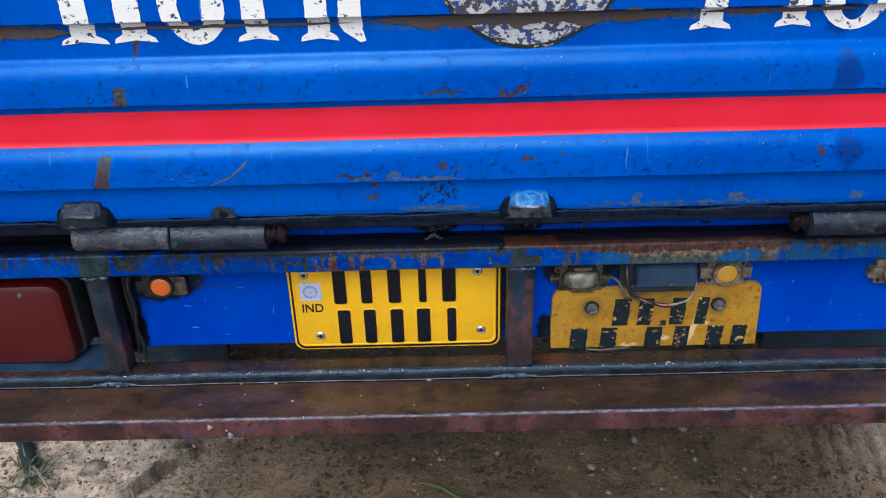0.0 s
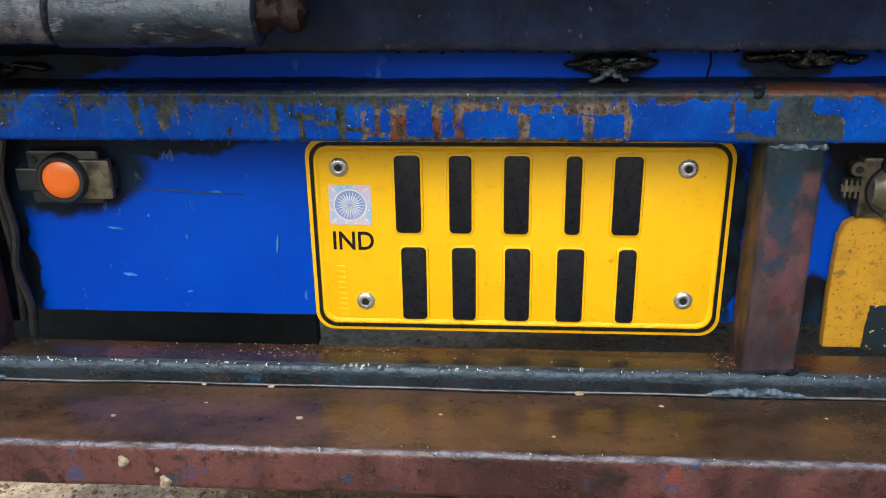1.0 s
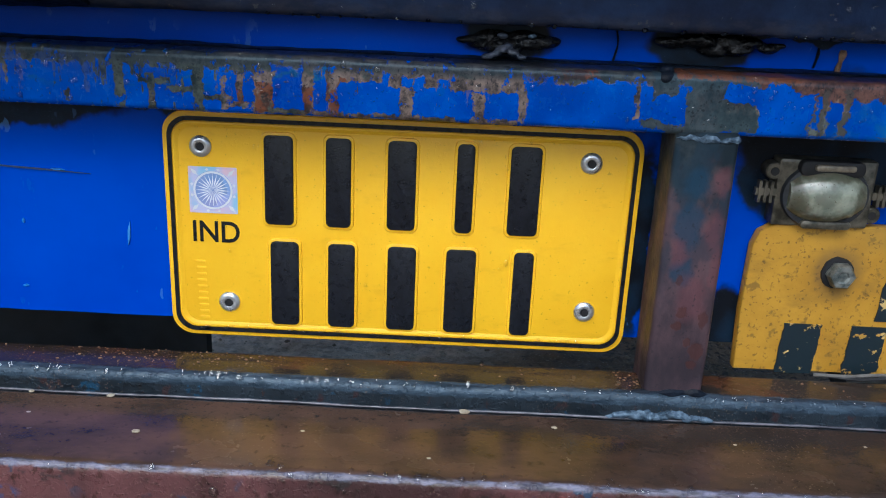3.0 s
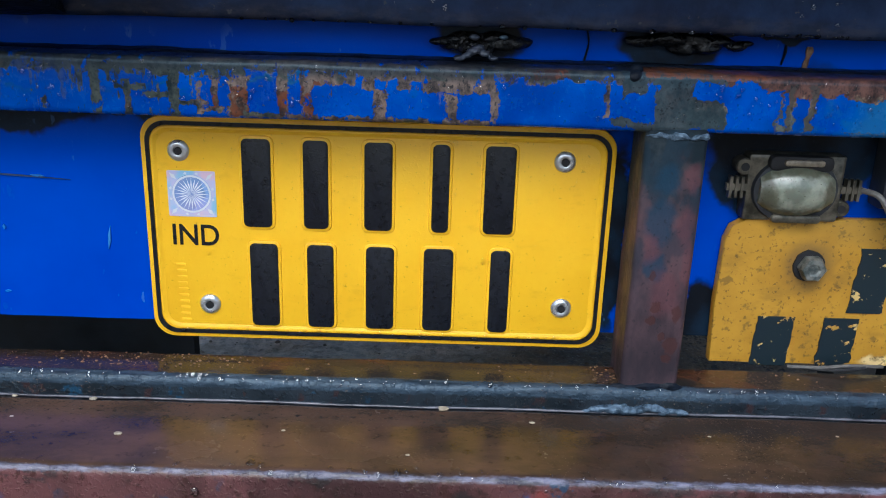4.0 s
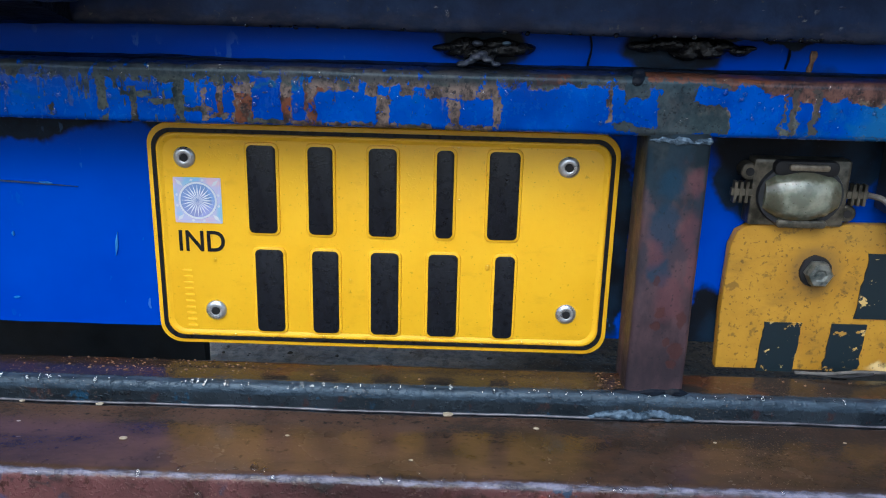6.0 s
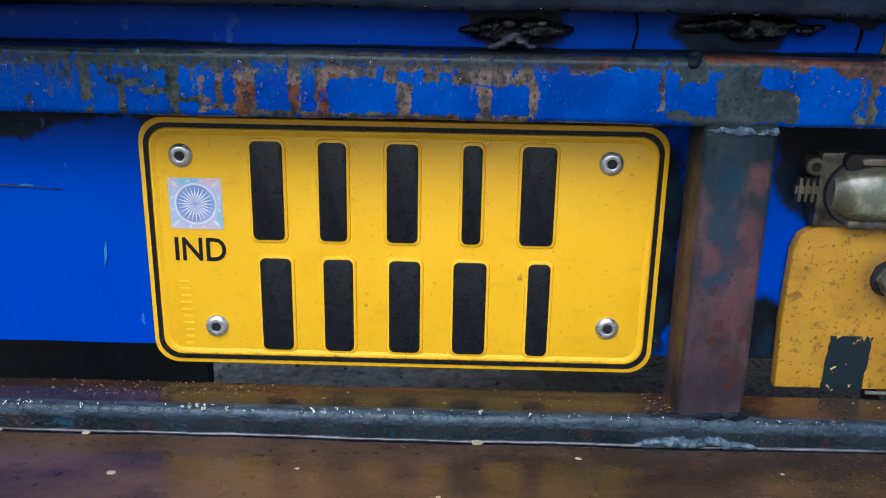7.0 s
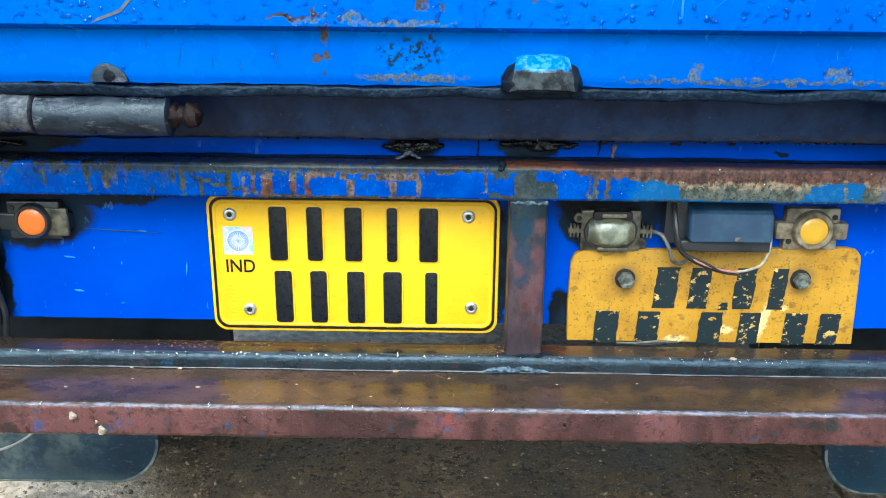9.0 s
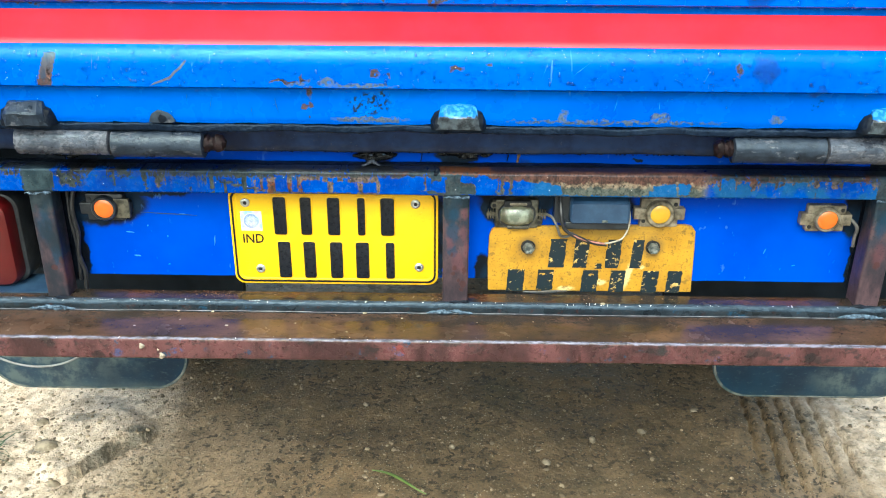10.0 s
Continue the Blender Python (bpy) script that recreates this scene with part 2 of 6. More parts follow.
    # ragged worn strip along the top edge
    strip = k.math("ADD", up, k.math("ADD", k.math("MULTIPLY", k.noise(150, 5, 0.65), 0.55), k.math("MULTIPLY", k.noise(21, 2), 0.35)))
    top = k.math("MULTIPLY", k.ramp(strip, 1.3, 1.34), k.ramp(x, -0.2, -0.1))
    wear = k.math("MAXIMUM", wear, top)
    # rear of the top face is darker, with a ragged border
    rear_dark = k.ramp(k.math("ADD", z, k.math("MULTIPLY", k.noise(1.0, 4, 0.65, (90, 90, 120)), 0.0035)), 0.5778, 0.5792)
    rear_dark = k.math("MULTIPLY", rear_dark, k.ramp(k.math("ADD", y, k.math("MULTIPLY", k.noise(1.0, 4, 0.65, (60, 200, 90)), 0.008)), -0.0195, -0.0145))
    weld = k.math("MAXIMUM", k.runs(wide, [(0.1235, 0.5674, 0.0135, 0.0125), (-0.262, 0.566, 0.014, 0.02), (0.5145, 0.566, 0.014, 0.02)]), k.runs(wide, [(0.1129, 0.5582, 0.02, 0.0018), (0.101, 0.5735, 0.0055, 0.0045)]))
    wear = k.math("MAXIMUM", wear, k.math("MAXIMUM", weld, k.marks(wide, [(-0.23, 0.568, 0.012, 0.007, 0), (0.26, 0.57, 0.035, 0.01, 0)], 0.2)))
    # right of the middle post little paint is left: single blue patches on bare metal
    zone = k.math("MULTIPLY", k.ramp(x, 0.121, 0.124), k.ramp(x, 0.352, 0.34))
    ragged = k.warped(170, 0.011, 6.0, 0.75)
    left = k.runs(ragged, [(0.136, 0.5715, 0.0125, 0.0034), (0.1475, 0.5645, 0.0098, 0.0088), (0.159, 0.566, 0.0008, 0.006), (0.1655, 0.563, 0.0022, 0.0062), (0.1765, 0.564, 0.0055, 0.0068), (0.192, 0.5635, 0.0125, 0.006), (0.209, 0.5625, 0.0065, 0.0045),
                      (0.309, 0.5625, 0.0105, 0.0058), (0.301, 0.5595, 0.006, 0.003), (0.326, 0.5645, 0.005, 0.0055), (0.235, 0.5556, 0.12, 0.0016)])
    wear = k.mix(zone, wear, k.math("SUBTRACT", 1.0, left))
    blue = k.mix(k.ramp(k.noise(40, 4), 0.35, 0.65), (0.0008, 0.036, 0.30), (0.0012, 0.068, 0.44))
    dull = k.math("MULTIPLY", k.ramp(k.noise(1.0, 4, 0.6, (70, 60, 120)), 0.58, 0.68), k.ramp(up, 0.1, 0.7))
    blue = k.mix(k.math("MULTIPLY", dull, 0.75), blue, (0.012, 0.075, 0.15))
    tired = k.math("MULTIPLY", k.ramp(k.noise(1.0, 4, 0.6, (45, 30, 50)), 0.42, 0.56), k.ramp(x, 0.14, 0.2))
    tired = k.math("MAXIMUM", tired, k.math("MULTIPLY", k.ramp(k.math("ADD", x, k.math("MULTIPLY", k.noise(90, 4), 0.02)), 0.188, 0.202), zone))
    blue = k.mix(k.math("MULTIPLY", tired, 0.65), blue, (0.022, 0.11, 0.2))
    nick = k.ramp(k.noise(640, 3, 0.6), 0.62, 0.67)
    blue = k.mix(k.math("MULTIPLY", nick, 0.7), blue, (0.008, 0.025, 0.09))
    g = k.noise(1.0, 6, 0.7, (240, 90, 200))
    hue = k.noise(1.0, 4, 0.6, (38, 38, 70))
    green = k.mix(k.ramp(g, 0.34, 0.66), (0.008, 0.014, 0.017), (0.075, 0.084, 0.07))
    mauve = k.mix(k.ramp(g, 0.34, 0.66), (0.022, 0.016, 0.016), (0.19, 0.14, 0.115))
    warm = k.math("ADD", k.math("MULTIPLY", hue, 1.0), k.ramp(x, -0.1, -0.02, -0.12, 0.06))
    bare = k.mix(k.ramp(warm, 0.44, 0.54), green, mauve)
    bare = k.mix(k.math("MULTIPLY", k.ramp(k.math("ADD", up, k.math("MULTIPLY", g, 0.3)), 0.98, 1.12), 0.85), bare, k.mix(k.ramp(g, 0.35, 0.65), (0.007, 0.011, 0.015), (0.034, 0.038, 0.042)))
    # rust where water has run down
    rust = k.runs(w, [(-0.0569, 0.5618, 0.0012, 0.0028), (-0.0485, 0.5622, 0.0032, 0.0056), (-0.0314, 0.5618, 0.0019, 0.0052), (-0.0218, 0.5607, 0.0016, 0.0049), (-0.0245, 0.566, 0.0009, 0.0031),
                      (-0.0191, 0.5689, 0.0014, 0.0022), (0.0143, 0.5592, 0.0018, 0.0013), (0.0698, 0.5758, 0.0072, 0.0018), (0.1218, 0.5785, 0.0108, 0.0016)])
    far = k.math("MULTIPLY", k.math("MULTIPLY", away, k.ramp(x, -0.13, 0.1, 0.25, 1.0)), k.ramp(k.noise(1.0, 4, 0.6, (60, 10, 60)), 0.54, 0.66))
    rust = k.math("MULTIPLY", k.math("MAXIMUM", rust, far), k.ramp(k.noise(1.0, 4, 0.65, (420, 100, 260)), 0.36, 0.5))
    rcol = k.mix(k.ramp(k.noise(1.0, 3, 0.6, (120, 60, 120)), 0.45, 0.55), (0.03, 0.011, 0.009), (0.12, 0.034, 0.011))
    bare = k.mix(k.math("MULTIPLY", rust, 0.88), bare, rcol)
    level = k.math("ADD", up, k.math("MULTIPLY", k.math("SUBTRACT", k.noise(1.0, 5, 0.68, (150, 60, 90)), 0.5), 1.1))
    band = k.mix(k.ramp(level, 0.3, 0.5), k.mix(k.ramp(g, 0.35, 0.62), (0.03, 0.038, 0.036), (0.11, 0.118, 0.1)), k.mix(k.ramp(g, 0.38, 0.6), (0.07, 0.05, 0.035), (0.27, 0.21, 0.15)))
    band = k.mix(k.ramp(level, 0.62, 0.74), band, k.mix(k.ramp(g, 0.35, 0.65), (0.034, 0.017, 0.014), (0.13, 0.062, 0.046)))
    drip = k.runs(ragged, [(0.161, 0.565, 0.0014, 0.01), (0.1695, 0.564, 0.0015, 0.01), (0.157, 0.563, 0.001, 0.008)])
    band = k.mix(k.math("MULTIPLY", drip, 0.8), band, (0.05, 0.045, 0.04))
    bare = k.mix(zone, bare, band)
    bare = k.mix(k.math("MULTIPLY", weld, 0.85), bare, k.mix(k.ramp(k.noise(90, 5, 0.65), 0.35, 0.65), (0.011, 0.023, 0.033), (0.042, 0.066, 0.08)))
    bare = k.mix(k.math("MULTIPLY", k.ramp(k.noise(620, 3, 0.6), 0.58, 0.66), 0.8), bare, (0.01, 0.01, 0.012))
    wear = k.math("MULTIPLY", wear, k.math("MAXIMUM", k.math("MAXIMUM", weld, zone), k.ramp(k.noise(1.0, 5, 0.7, (260, 80, 200)), 0.39, 0.43)))
    paint = k.mix(k.math("MULTIPLY", rear_dark, 0.85), k.mix(wear, blue, bare), (0.009, 0.01, 0.013))
    orange = k.math("MULTIPLY", k.runs(w, [(0.128, 0.5776, 0.023, 0.0014)]), k.ramp(g, 0.36, 0.52))
    paint = k.mix(k.math("MULTIPLY", orange, 0.8), paint, (0.15, 0.052, 0.02))
    k.set(Specular_IOR_Level=0.32, Specular_Tint=(0.6, 0.82, 1.0), Base_Color=paint, Roughness=k.math("ADD", k.math("MULTIPLY", wear, 0.12), k.ramp(g, 0.3, 0.7, 0.16, 0.32)))
    k.bump(k.math("ADD", k.math("MULTIPLY", wear, -0.8), k.math("ADD", k.math("MULTIPLY", g, 0.5), k.math("MULTIPLY", k.noise(420, 4), 0.4))), 0.6, 0.0006)
    return k.m


def mat_rust_frame(name, dark, light, tint, face, edge, glint_tones, wide, sheen):
    """Rusty oxide-red steel: a film of rain water on top, a duller front face, a front edge at (y, z) with its sky
    highlight put into the colour.
    """
    k = Nodes(name)
    x, y, z = k.xyz()
    ey, ez = edge
    a = k.noise(1.0, 6, 0.62, (14, 30, 40))
    b = k.noise(220, 5, 0.6)
    col = k.mix(k.ramp(a, 0.32, 0.68), dark, light)
    col = k.mix(k.math("MULTIPLY", k.ramp(k.noise(1.0, 4, 0.6, (22, 30, 60)), 0.54, 0.66), 0.6), col, tint)
    front = k.ramp(k.math("ADD", y, k.math("MULTIPLY", b, 0.0015)), ey + 0.002, ey + 0.0005)
    fcol = k.mix(k.ramp(k.noise(1.0, 5, 0.62, (30, 30, 12)), 0.35, 0.65), face[0], face[1])
    spots = k.ramp(k.noise(1.0, 4, 0.65, (170, 90, 110)), 0.58, 0.64)
    fcol = k.mix(k.math("MULTIPLY", spots, 0.7), fcol, (0.035, 0.014, 0.012))
    col = k.mix(front, col, fcol)
    col = k.mix(k.math("MULTIPLY", k.ramp(b, 0.56, 0.7), 0.55), col, (0.012, 0.008, 0.007))
    dark_mark = k.math("MULTIPLY", front, k.ramp(k.noise(1.0, 4, 0.65, (45, 45, 60)), 0.56, 0.64))
    col = k.mix(k.math("MULTIPLY", dark_mark, 0.7), col, (0.014, 0.016, 0.018))
    blue = k.math("MULTIPLY", k.ramp(k.noise(70, 4, 0.65), 0.6, 0.66), k.ramp(k.noise(13, 2), 0.5, 0.58))
    col = k.mix(k.math("MULTIPLY", k.math("MULTIPLY", blue, front), 0.8), col, (0.012, 0.05, 0.1))
    if name.startswith("bumper"):
        spot = k.warped(160, 0.005)
        for places, tone in (([(0.063, 0.428, 0.0036, 0.0026, 0), (0.069, 0.4222, 0.004, 0.0024, 0), (-0.135, 0.423, 0.006, 0.003, 0), (0.2, 0.426, 0.003, 0.003, 0), (-0.19, 0.42, 0.005, 0.004, 0), (0.36, 0.421, 0.004, 0.003, 0)], (0.012, 0.07, 0.2)),
                             ([(0.0695, 0.4285, 0.0042, 0.0028, 0), (0.074, 0.4245, 0.0025, 0.002, 0)], (0.22, 0.045, 0.04)),
                             ([(0.137, 0.429, 0.008, 0.0045, 0), (0.118, 0.433, 0.01, 0.0025, 0), (0.31, 0.428, 0.006, 0.004, 0)], (0.02, 0.028, 0.03))):
            col = k.mix(k.math("MULTIPLY", k.math("MULTIPLY", k.marks(spot, places, 0.4), k.ramp(k.noise(1.0, 5, 0.65, (170, 90, 150)), 0.42, 0.56)), 0.55), col, tone)
    # highlight of the wet rounded edge, painted along (ey, ez)
    dy, dz = k.math("SUBTRACT", y, ey), k.math("SUBTRACT", z, ez)
    near = k.math("SQRT", k.math("ADD", k.math("MULTIPLY", dy, dy), k.math("MULTIPLY", dz, dz)))
    near = k.math("ADD", near, k.math("MULTIPLY", k.noise(1.0, 5, 0.7, (150, 330, 330)), 0.0034))
    glint = k.ramp(near, 0.0034 + wide, 0.0022 + wide)
    col = k.mix(k.math("MULTIPLY", glint, 0.85), col, k.mix(k.ramp(k.noise(1.0, 4, 0.6, (90, 400, 400)), 0.35, 0.65), glint_tones[0], glint_tones[1]))
    grit = k.math("MULTIPLY", k.ramp(k.noise(1100, 2, 0.5), 0.64, 0.7), k.ramp(k.noise(24, 3), 0.46, 0.6))
    col = k.mix(k.math("MULTIPLY", grit, 0.3), col, (0.28, 0.2, 0.13))
    k.set(Base_Color=col, Roughness=k.math("ADD", k.ramp(k.noise(35, 5), 0.35, 0.7, 0.1, 0.3), k.math("MULTIPLY", front, 0.12)), Specular_IOR_Level=0.34, Specular_Tint=sheen)
    # the film of water lies smooth on top; the front face is beaded and pitted
    rough = k.math("MAXIMUM", k.math("MAXIMUM", front, glint), 0.22)
    beads = k.math("ADD", b, k.math("MULTIPLY", k.ramp(k.noise(520, 2), 0.5, 0.72), 0.6))
    k.bump(k.math("ADD", k.math("MULTIPLY", beads, rough), k.math("MULTIPLY", k.noise(30, 3), 0.5)), 0.55, 0.0007)
    return k.m


def mat_post():
    k = Nodes("post_patchy_oxide_paint")
    x, y, z = k.xyz()
    a = k.noise(1.0, 5, 0.6, (60, 60, 26))
    col = k.mix(k.ramp(a, 0.35, 0.65), (0.028, 0.021, 0.027), (0.085, 0.05, 0.057))
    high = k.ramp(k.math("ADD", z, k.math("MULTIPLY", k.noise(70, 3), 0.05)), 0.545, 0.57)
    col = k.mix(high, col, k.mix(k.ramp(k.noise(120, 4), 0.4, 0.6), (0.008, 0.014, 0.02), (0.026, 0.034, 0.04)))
    bl = k.ramp(k.noise(1.0, 4, 0.6, (80, 80, 45), at=k.scaled((1, 1, 1.1))), 0.46, 0.56)
    col = k.mix(k.math("MULTIPLY", k.math("MULTIPLY", bl, 0.7), k.ramp(z, 0.47, 0.53)), col, (0.011, 0.024, 0.04))
    patch = k.warped(120, 0.008)
    pb = k.marks(patch, [(0.1185, 0.5365, 0.005, 0.0065, 0), (0.1175, 0.519, 0.0055, 0.01, 0), (0.117, 0.50, 0.004, 0.006, 0), (-0.264, 0.52, 0.006, 0.016, 0), (-0.258, 0.49, 0.005, 0.012, 0), (0.512, 0.53, 0.005, 0.012, 0)], 0.35)
    col = k.mix(k.math("MULTIPLY", pb, 0.75), col, (0.01, 0.034, 0.066))
    pr = k.marks(patch, [(0.1285, 0.538, 0.0028, 0.006, 0), (0.1275, 0.518, 0.0034, 0.008, 0), (0.1295, 0.503, 0.002, 0.01, 0), (0.115, 0.508, 0.003, 0.006, 0), (0.122, 0.49, 0.006, 0.01, 0), (-0.254, 0.47, 0.004, 0.012, 0), (0.515, 0.5, 0.006, 0.012, 0)], 0.4)
    col = k.mix(k.math("MULTIPLY", pr, 0.42), col, (0.125, 0.042, 0.048))
    worn_blue = k.math("MULTIPLY", k.ramp(x, -0.2, -0.22), k.ramp(k.noise(1.0, 4, 0.6, (50, 50, 30)), 0.62, 0.42))
    col = k.mix(k.math("MULTIPLY", worn_blue, 0.8), col, (0.01, 0.015, 0.022))
    w = k.warped(300, 0.004)
    chips = k.marks(w, [(0.116, 0.497, 0.0016, 0.0022, 0), (0.119, 0.483, 0.0022, 0.0022, 0), (0.118, 0.477, 0.002, 0.002, 0), (0.128, 0.48, 0.002, 0.004, 0), (0.127, 0.466, 0.003, 0.004, 0), (0.126, 0.46, 0.002, 0.002, 0),
                        (0.123, 0.47, 0.0015, 0.002, 0), (-0.255, 0.485, 0.002, 0.004, 0), (-0.262, 0.478, 0.003, 0.003, 0), (0.515, 0.49, 0.003, 0.004, 0)], 0.2)
    fleck = k.ramp(k.noise(500, 3, 0.6), 0.6, 0.68)
    col = k.mix(k.math("MULTIPLY", fleck, 0.5), col, (0.012, 0.012, 0.016))
    col = k.mix(k.math("MULTIPLY", chips, 0.65), col, (0.055, 0.018, 0.014))
    k.set(Base_Color=col, Roughness=k.ramp(k.noise(90, 4), 0.3, 0.7, 0.38, 0.6), Specular_IOR_Level=0.3, Specular_Tint=(0.75, 0.88, 1.0))
    k.bump(k.math("SUBTRACT", k.noise(260, 5), k.math("MULTIPLY", chips, 0.35)), 0.5, 0.0007)
    return k.m


def mat_simple(name, dark, light, scale, rough, metallic=0.0, bump=0.2, dist=0.0006, **extra):
    k = Nodes(name)
    n = k.noise(scale, 5, 0.6)
    k.set(Base_Color=k.mix(k.ramp(n, 0.3, 0.7), dark, light), Roughness=k.ramp(k.noise(scale * 0.4, 3), 0.3, 0.7, rough * 0.8, min(1, rough * 1.25)), Metallic=metallic, **extra)
    k.bump(k.noise(scale * 1.7, 4), bump, dist)
    return k.m


def mat_hinge(name, dark, light, bare):
    """Black paint over steel with rubbing and scuffs; bare is the level above which the scuffs begin."""
    k = Nodes(name)
    col = k.mix(k.ramp(k.noise(120, 5, 0.6), 0.3, 0.7), dark, light)
    scuff = k.ramp(k.noise(1.0, 6, 0.72, (55, 110, 170)), bare, bare + 0.07)
    col = k.mix(k.math("MULTIPLY", scuff, 0.8), col, k.mix(k.ramp(k.noise(300, 3), 0.4, 0.6), (0.045, 0.045, 0.055), (0.13, 0.13, 0.15)))
    pit = k.ramp(k.noise(340, 3, 0.6), 0.64, 0.7)
    col = k.mix(k.math("MULTIPLY", pit, 0.7), col, (0.006, 0.006, 0.008))
    k.set(Base_Color=col, Roughness=k.ramp(k.noise(60, 4), 0.3, 0.7, 0.24, 0.45), Specular_Tint=(0.75, 0.88, 1.0), Specular_IOR_Level=0.45)
    k.bump(k.math("ADD", k.noise(210, 5, 0.65), k.math("MULTIPLY", scuff, -0.4)), 0.5, 0.0011)
    return k.m


def mat_beam():
    k = Nodes("beam_black_paint")
    x, y, z = k.xyz()
    col = k.mix(k.ramp(k.noise(38, 5, 0.6), 0.35, 0.65), (0.007, 0.018, 0.062), (0.017, 0.042, 0.12))
    low = k.ramp(k.math("ADD", z, k.math("MULTIPLY", k.noise(1.0, 5, 0.65, (60, 60, 200)), 0.012)), 0.606, 0.5985)
    col = k.mix(k.math("MULTIPLY", low, 0.5), col, k.mix(k.ramp(k.noise(1.0, 5, 0.65, (120, 90, 260)), 0.4, 0.6), (0.01, 0.011, 0.012), (0.05, 0.042, 0.036)))
    chip = k.ramp(k.noise(240, 3, 0.6), 0.69, 0.73)
    col = k.mix(k.math("MULTIPLY", chip, 0.6), col, (0.09, 0.085, 0.085))
    k.set(Base_Color=col, Roughness=k.ramp(k.noise(70, 4), 0.3, 0.7, 0.34, 0.55), Specular_IOR_Level=0.25)
    k.bump(k.noise(160, 5), 0.45, 0.0009)
    return k.m


def mat_plate():
    k = Nodes("yellow_reflective_plate")
    col = k.mix(k.ramp(k.noise(40, 4), 0.35, 0.65), (0.86, 0.48, 0.004), (0.9, 0.52, 0.006))
    dirt = k.ramp(k.noise(420, 3), 0.67, 0.72)
    col = k.mix(k.math("MULTIPLY", dirt, 0.35), col, (0.25, 0.13, 0.01))
    grime = k.math("MULTIPLY", k.ramp(k.noise(1.0, 5, 0.65, (60, 60, 140)), 0.55, 0.72), 0.22)
    col = k.mix(grime, col, (0.55, 0.27, 0.01))
    speck = k.math("MULTIPLY", k.ramp(k.noise(1000, 2, 0.5), 0.71, 0.75), 0.4)
    col = k.mix(speck, col, (0.12, 0.07, 0.02))
    k.set(Base_Color=col, Roughness=k.ramp(k.noise(80, 3), 0.3, 0.7, 0.28, 0.42), Specular_IOR_Level=0.4)
    k.bump(k.math("ADD", k.noise(150, 3), k.math("MULTIPLY", k.ramp(k.noise(700, 2), 0.55, 0.75), 0.4)), 0.2, 0.0006)
    return k.m


def mat_old_plate():
    k = Nodes("weathered_yellow_paint")
    col = k.mix(k.ramp(k.noise(28, 5, 0.6), 0.3, 0.7), (0.34, 0.17, 0.01), (0.49, 0.265, 0.02))
    w = k.warped(200, 0.006)
    bright = k.marks(w, [(0.288, 0.464, 0.0035, 0.014, -14), (0.262, 0.457, 0.006, 0.003, 0), (0.228, 0.45, 0.008, 0.0025, 0), (0.30, 0.474, 0.004, 0.002, 0)], 0.4)
    col = k.mix(k.math("MULTIPLY", bright, 0.8), col, (0.78, 0.6, 0.28))
    col = k.mix(k.math("MULTIPLY", k.ramp(k.noise(210, 4), 0.58, 0.68), 0.65), col, (0.12, 0.07, 0.02))
    col = k.mix(k.math("MULTIPLY", k.ramp(k.noise(1.0, 6, 0.65, (30, 30, 75)), 0.52, 0.7), 0.45), col, (0.2, 0.11, 0.02))
    edge = k.marks(k.warped(60, 0.02), [(0.25, 0.515, 0.06, 0.012, 0)], 0.5)
    col = k.mix(k.math("MULTIPLY", edge, 0.4), col, (0.2, 0.14, 0.04))
    col = k.mix(k.math("MULTIPLY", k.ramp(k.noise(520, 3, 0.6), 0.6, 0.66), 0.6), col, (0.07, 0.04, 0.015))
    hole = k.marks(k.warped(140, 0.006), [(0.19, 0.4945, 0.0105, 0.0105, 0), (0.31, 0.4955, 0.0105, 0.0105, 0)], 0.35)
    col = k.mix(k.math("MULTIPLY", hole, 0.6), col, (0.14, 0.085, 0.03))
    k.set(Base_Color=col, Roughness=0.45)
    k.bump(k.noise(180, 5), 0.3, 0.0008)
    return k.m


def mat_peeling(name, paint, amount, below=((0.02, 0.05, 0.2), (0.05, 0.045, 0.04))):
    """Hand-painted lettering, flaked so that what lies under it shows as bare specks."""
    k = Nodes(name)
    fl = k.ramp(k.noise(1.0, 5, 0.68, (150, 60, 190)), amount - 0.02, amount + 0.02)
    under = k.mix(k.ramp(k.noise(90, 3), 0.4, 0.6), *below)
    k.set(Base_Color=k.mix(fl, paint, under), Roughness=0.5)
    k.bump(fl, 0.4, 0.0005)
    return k.m


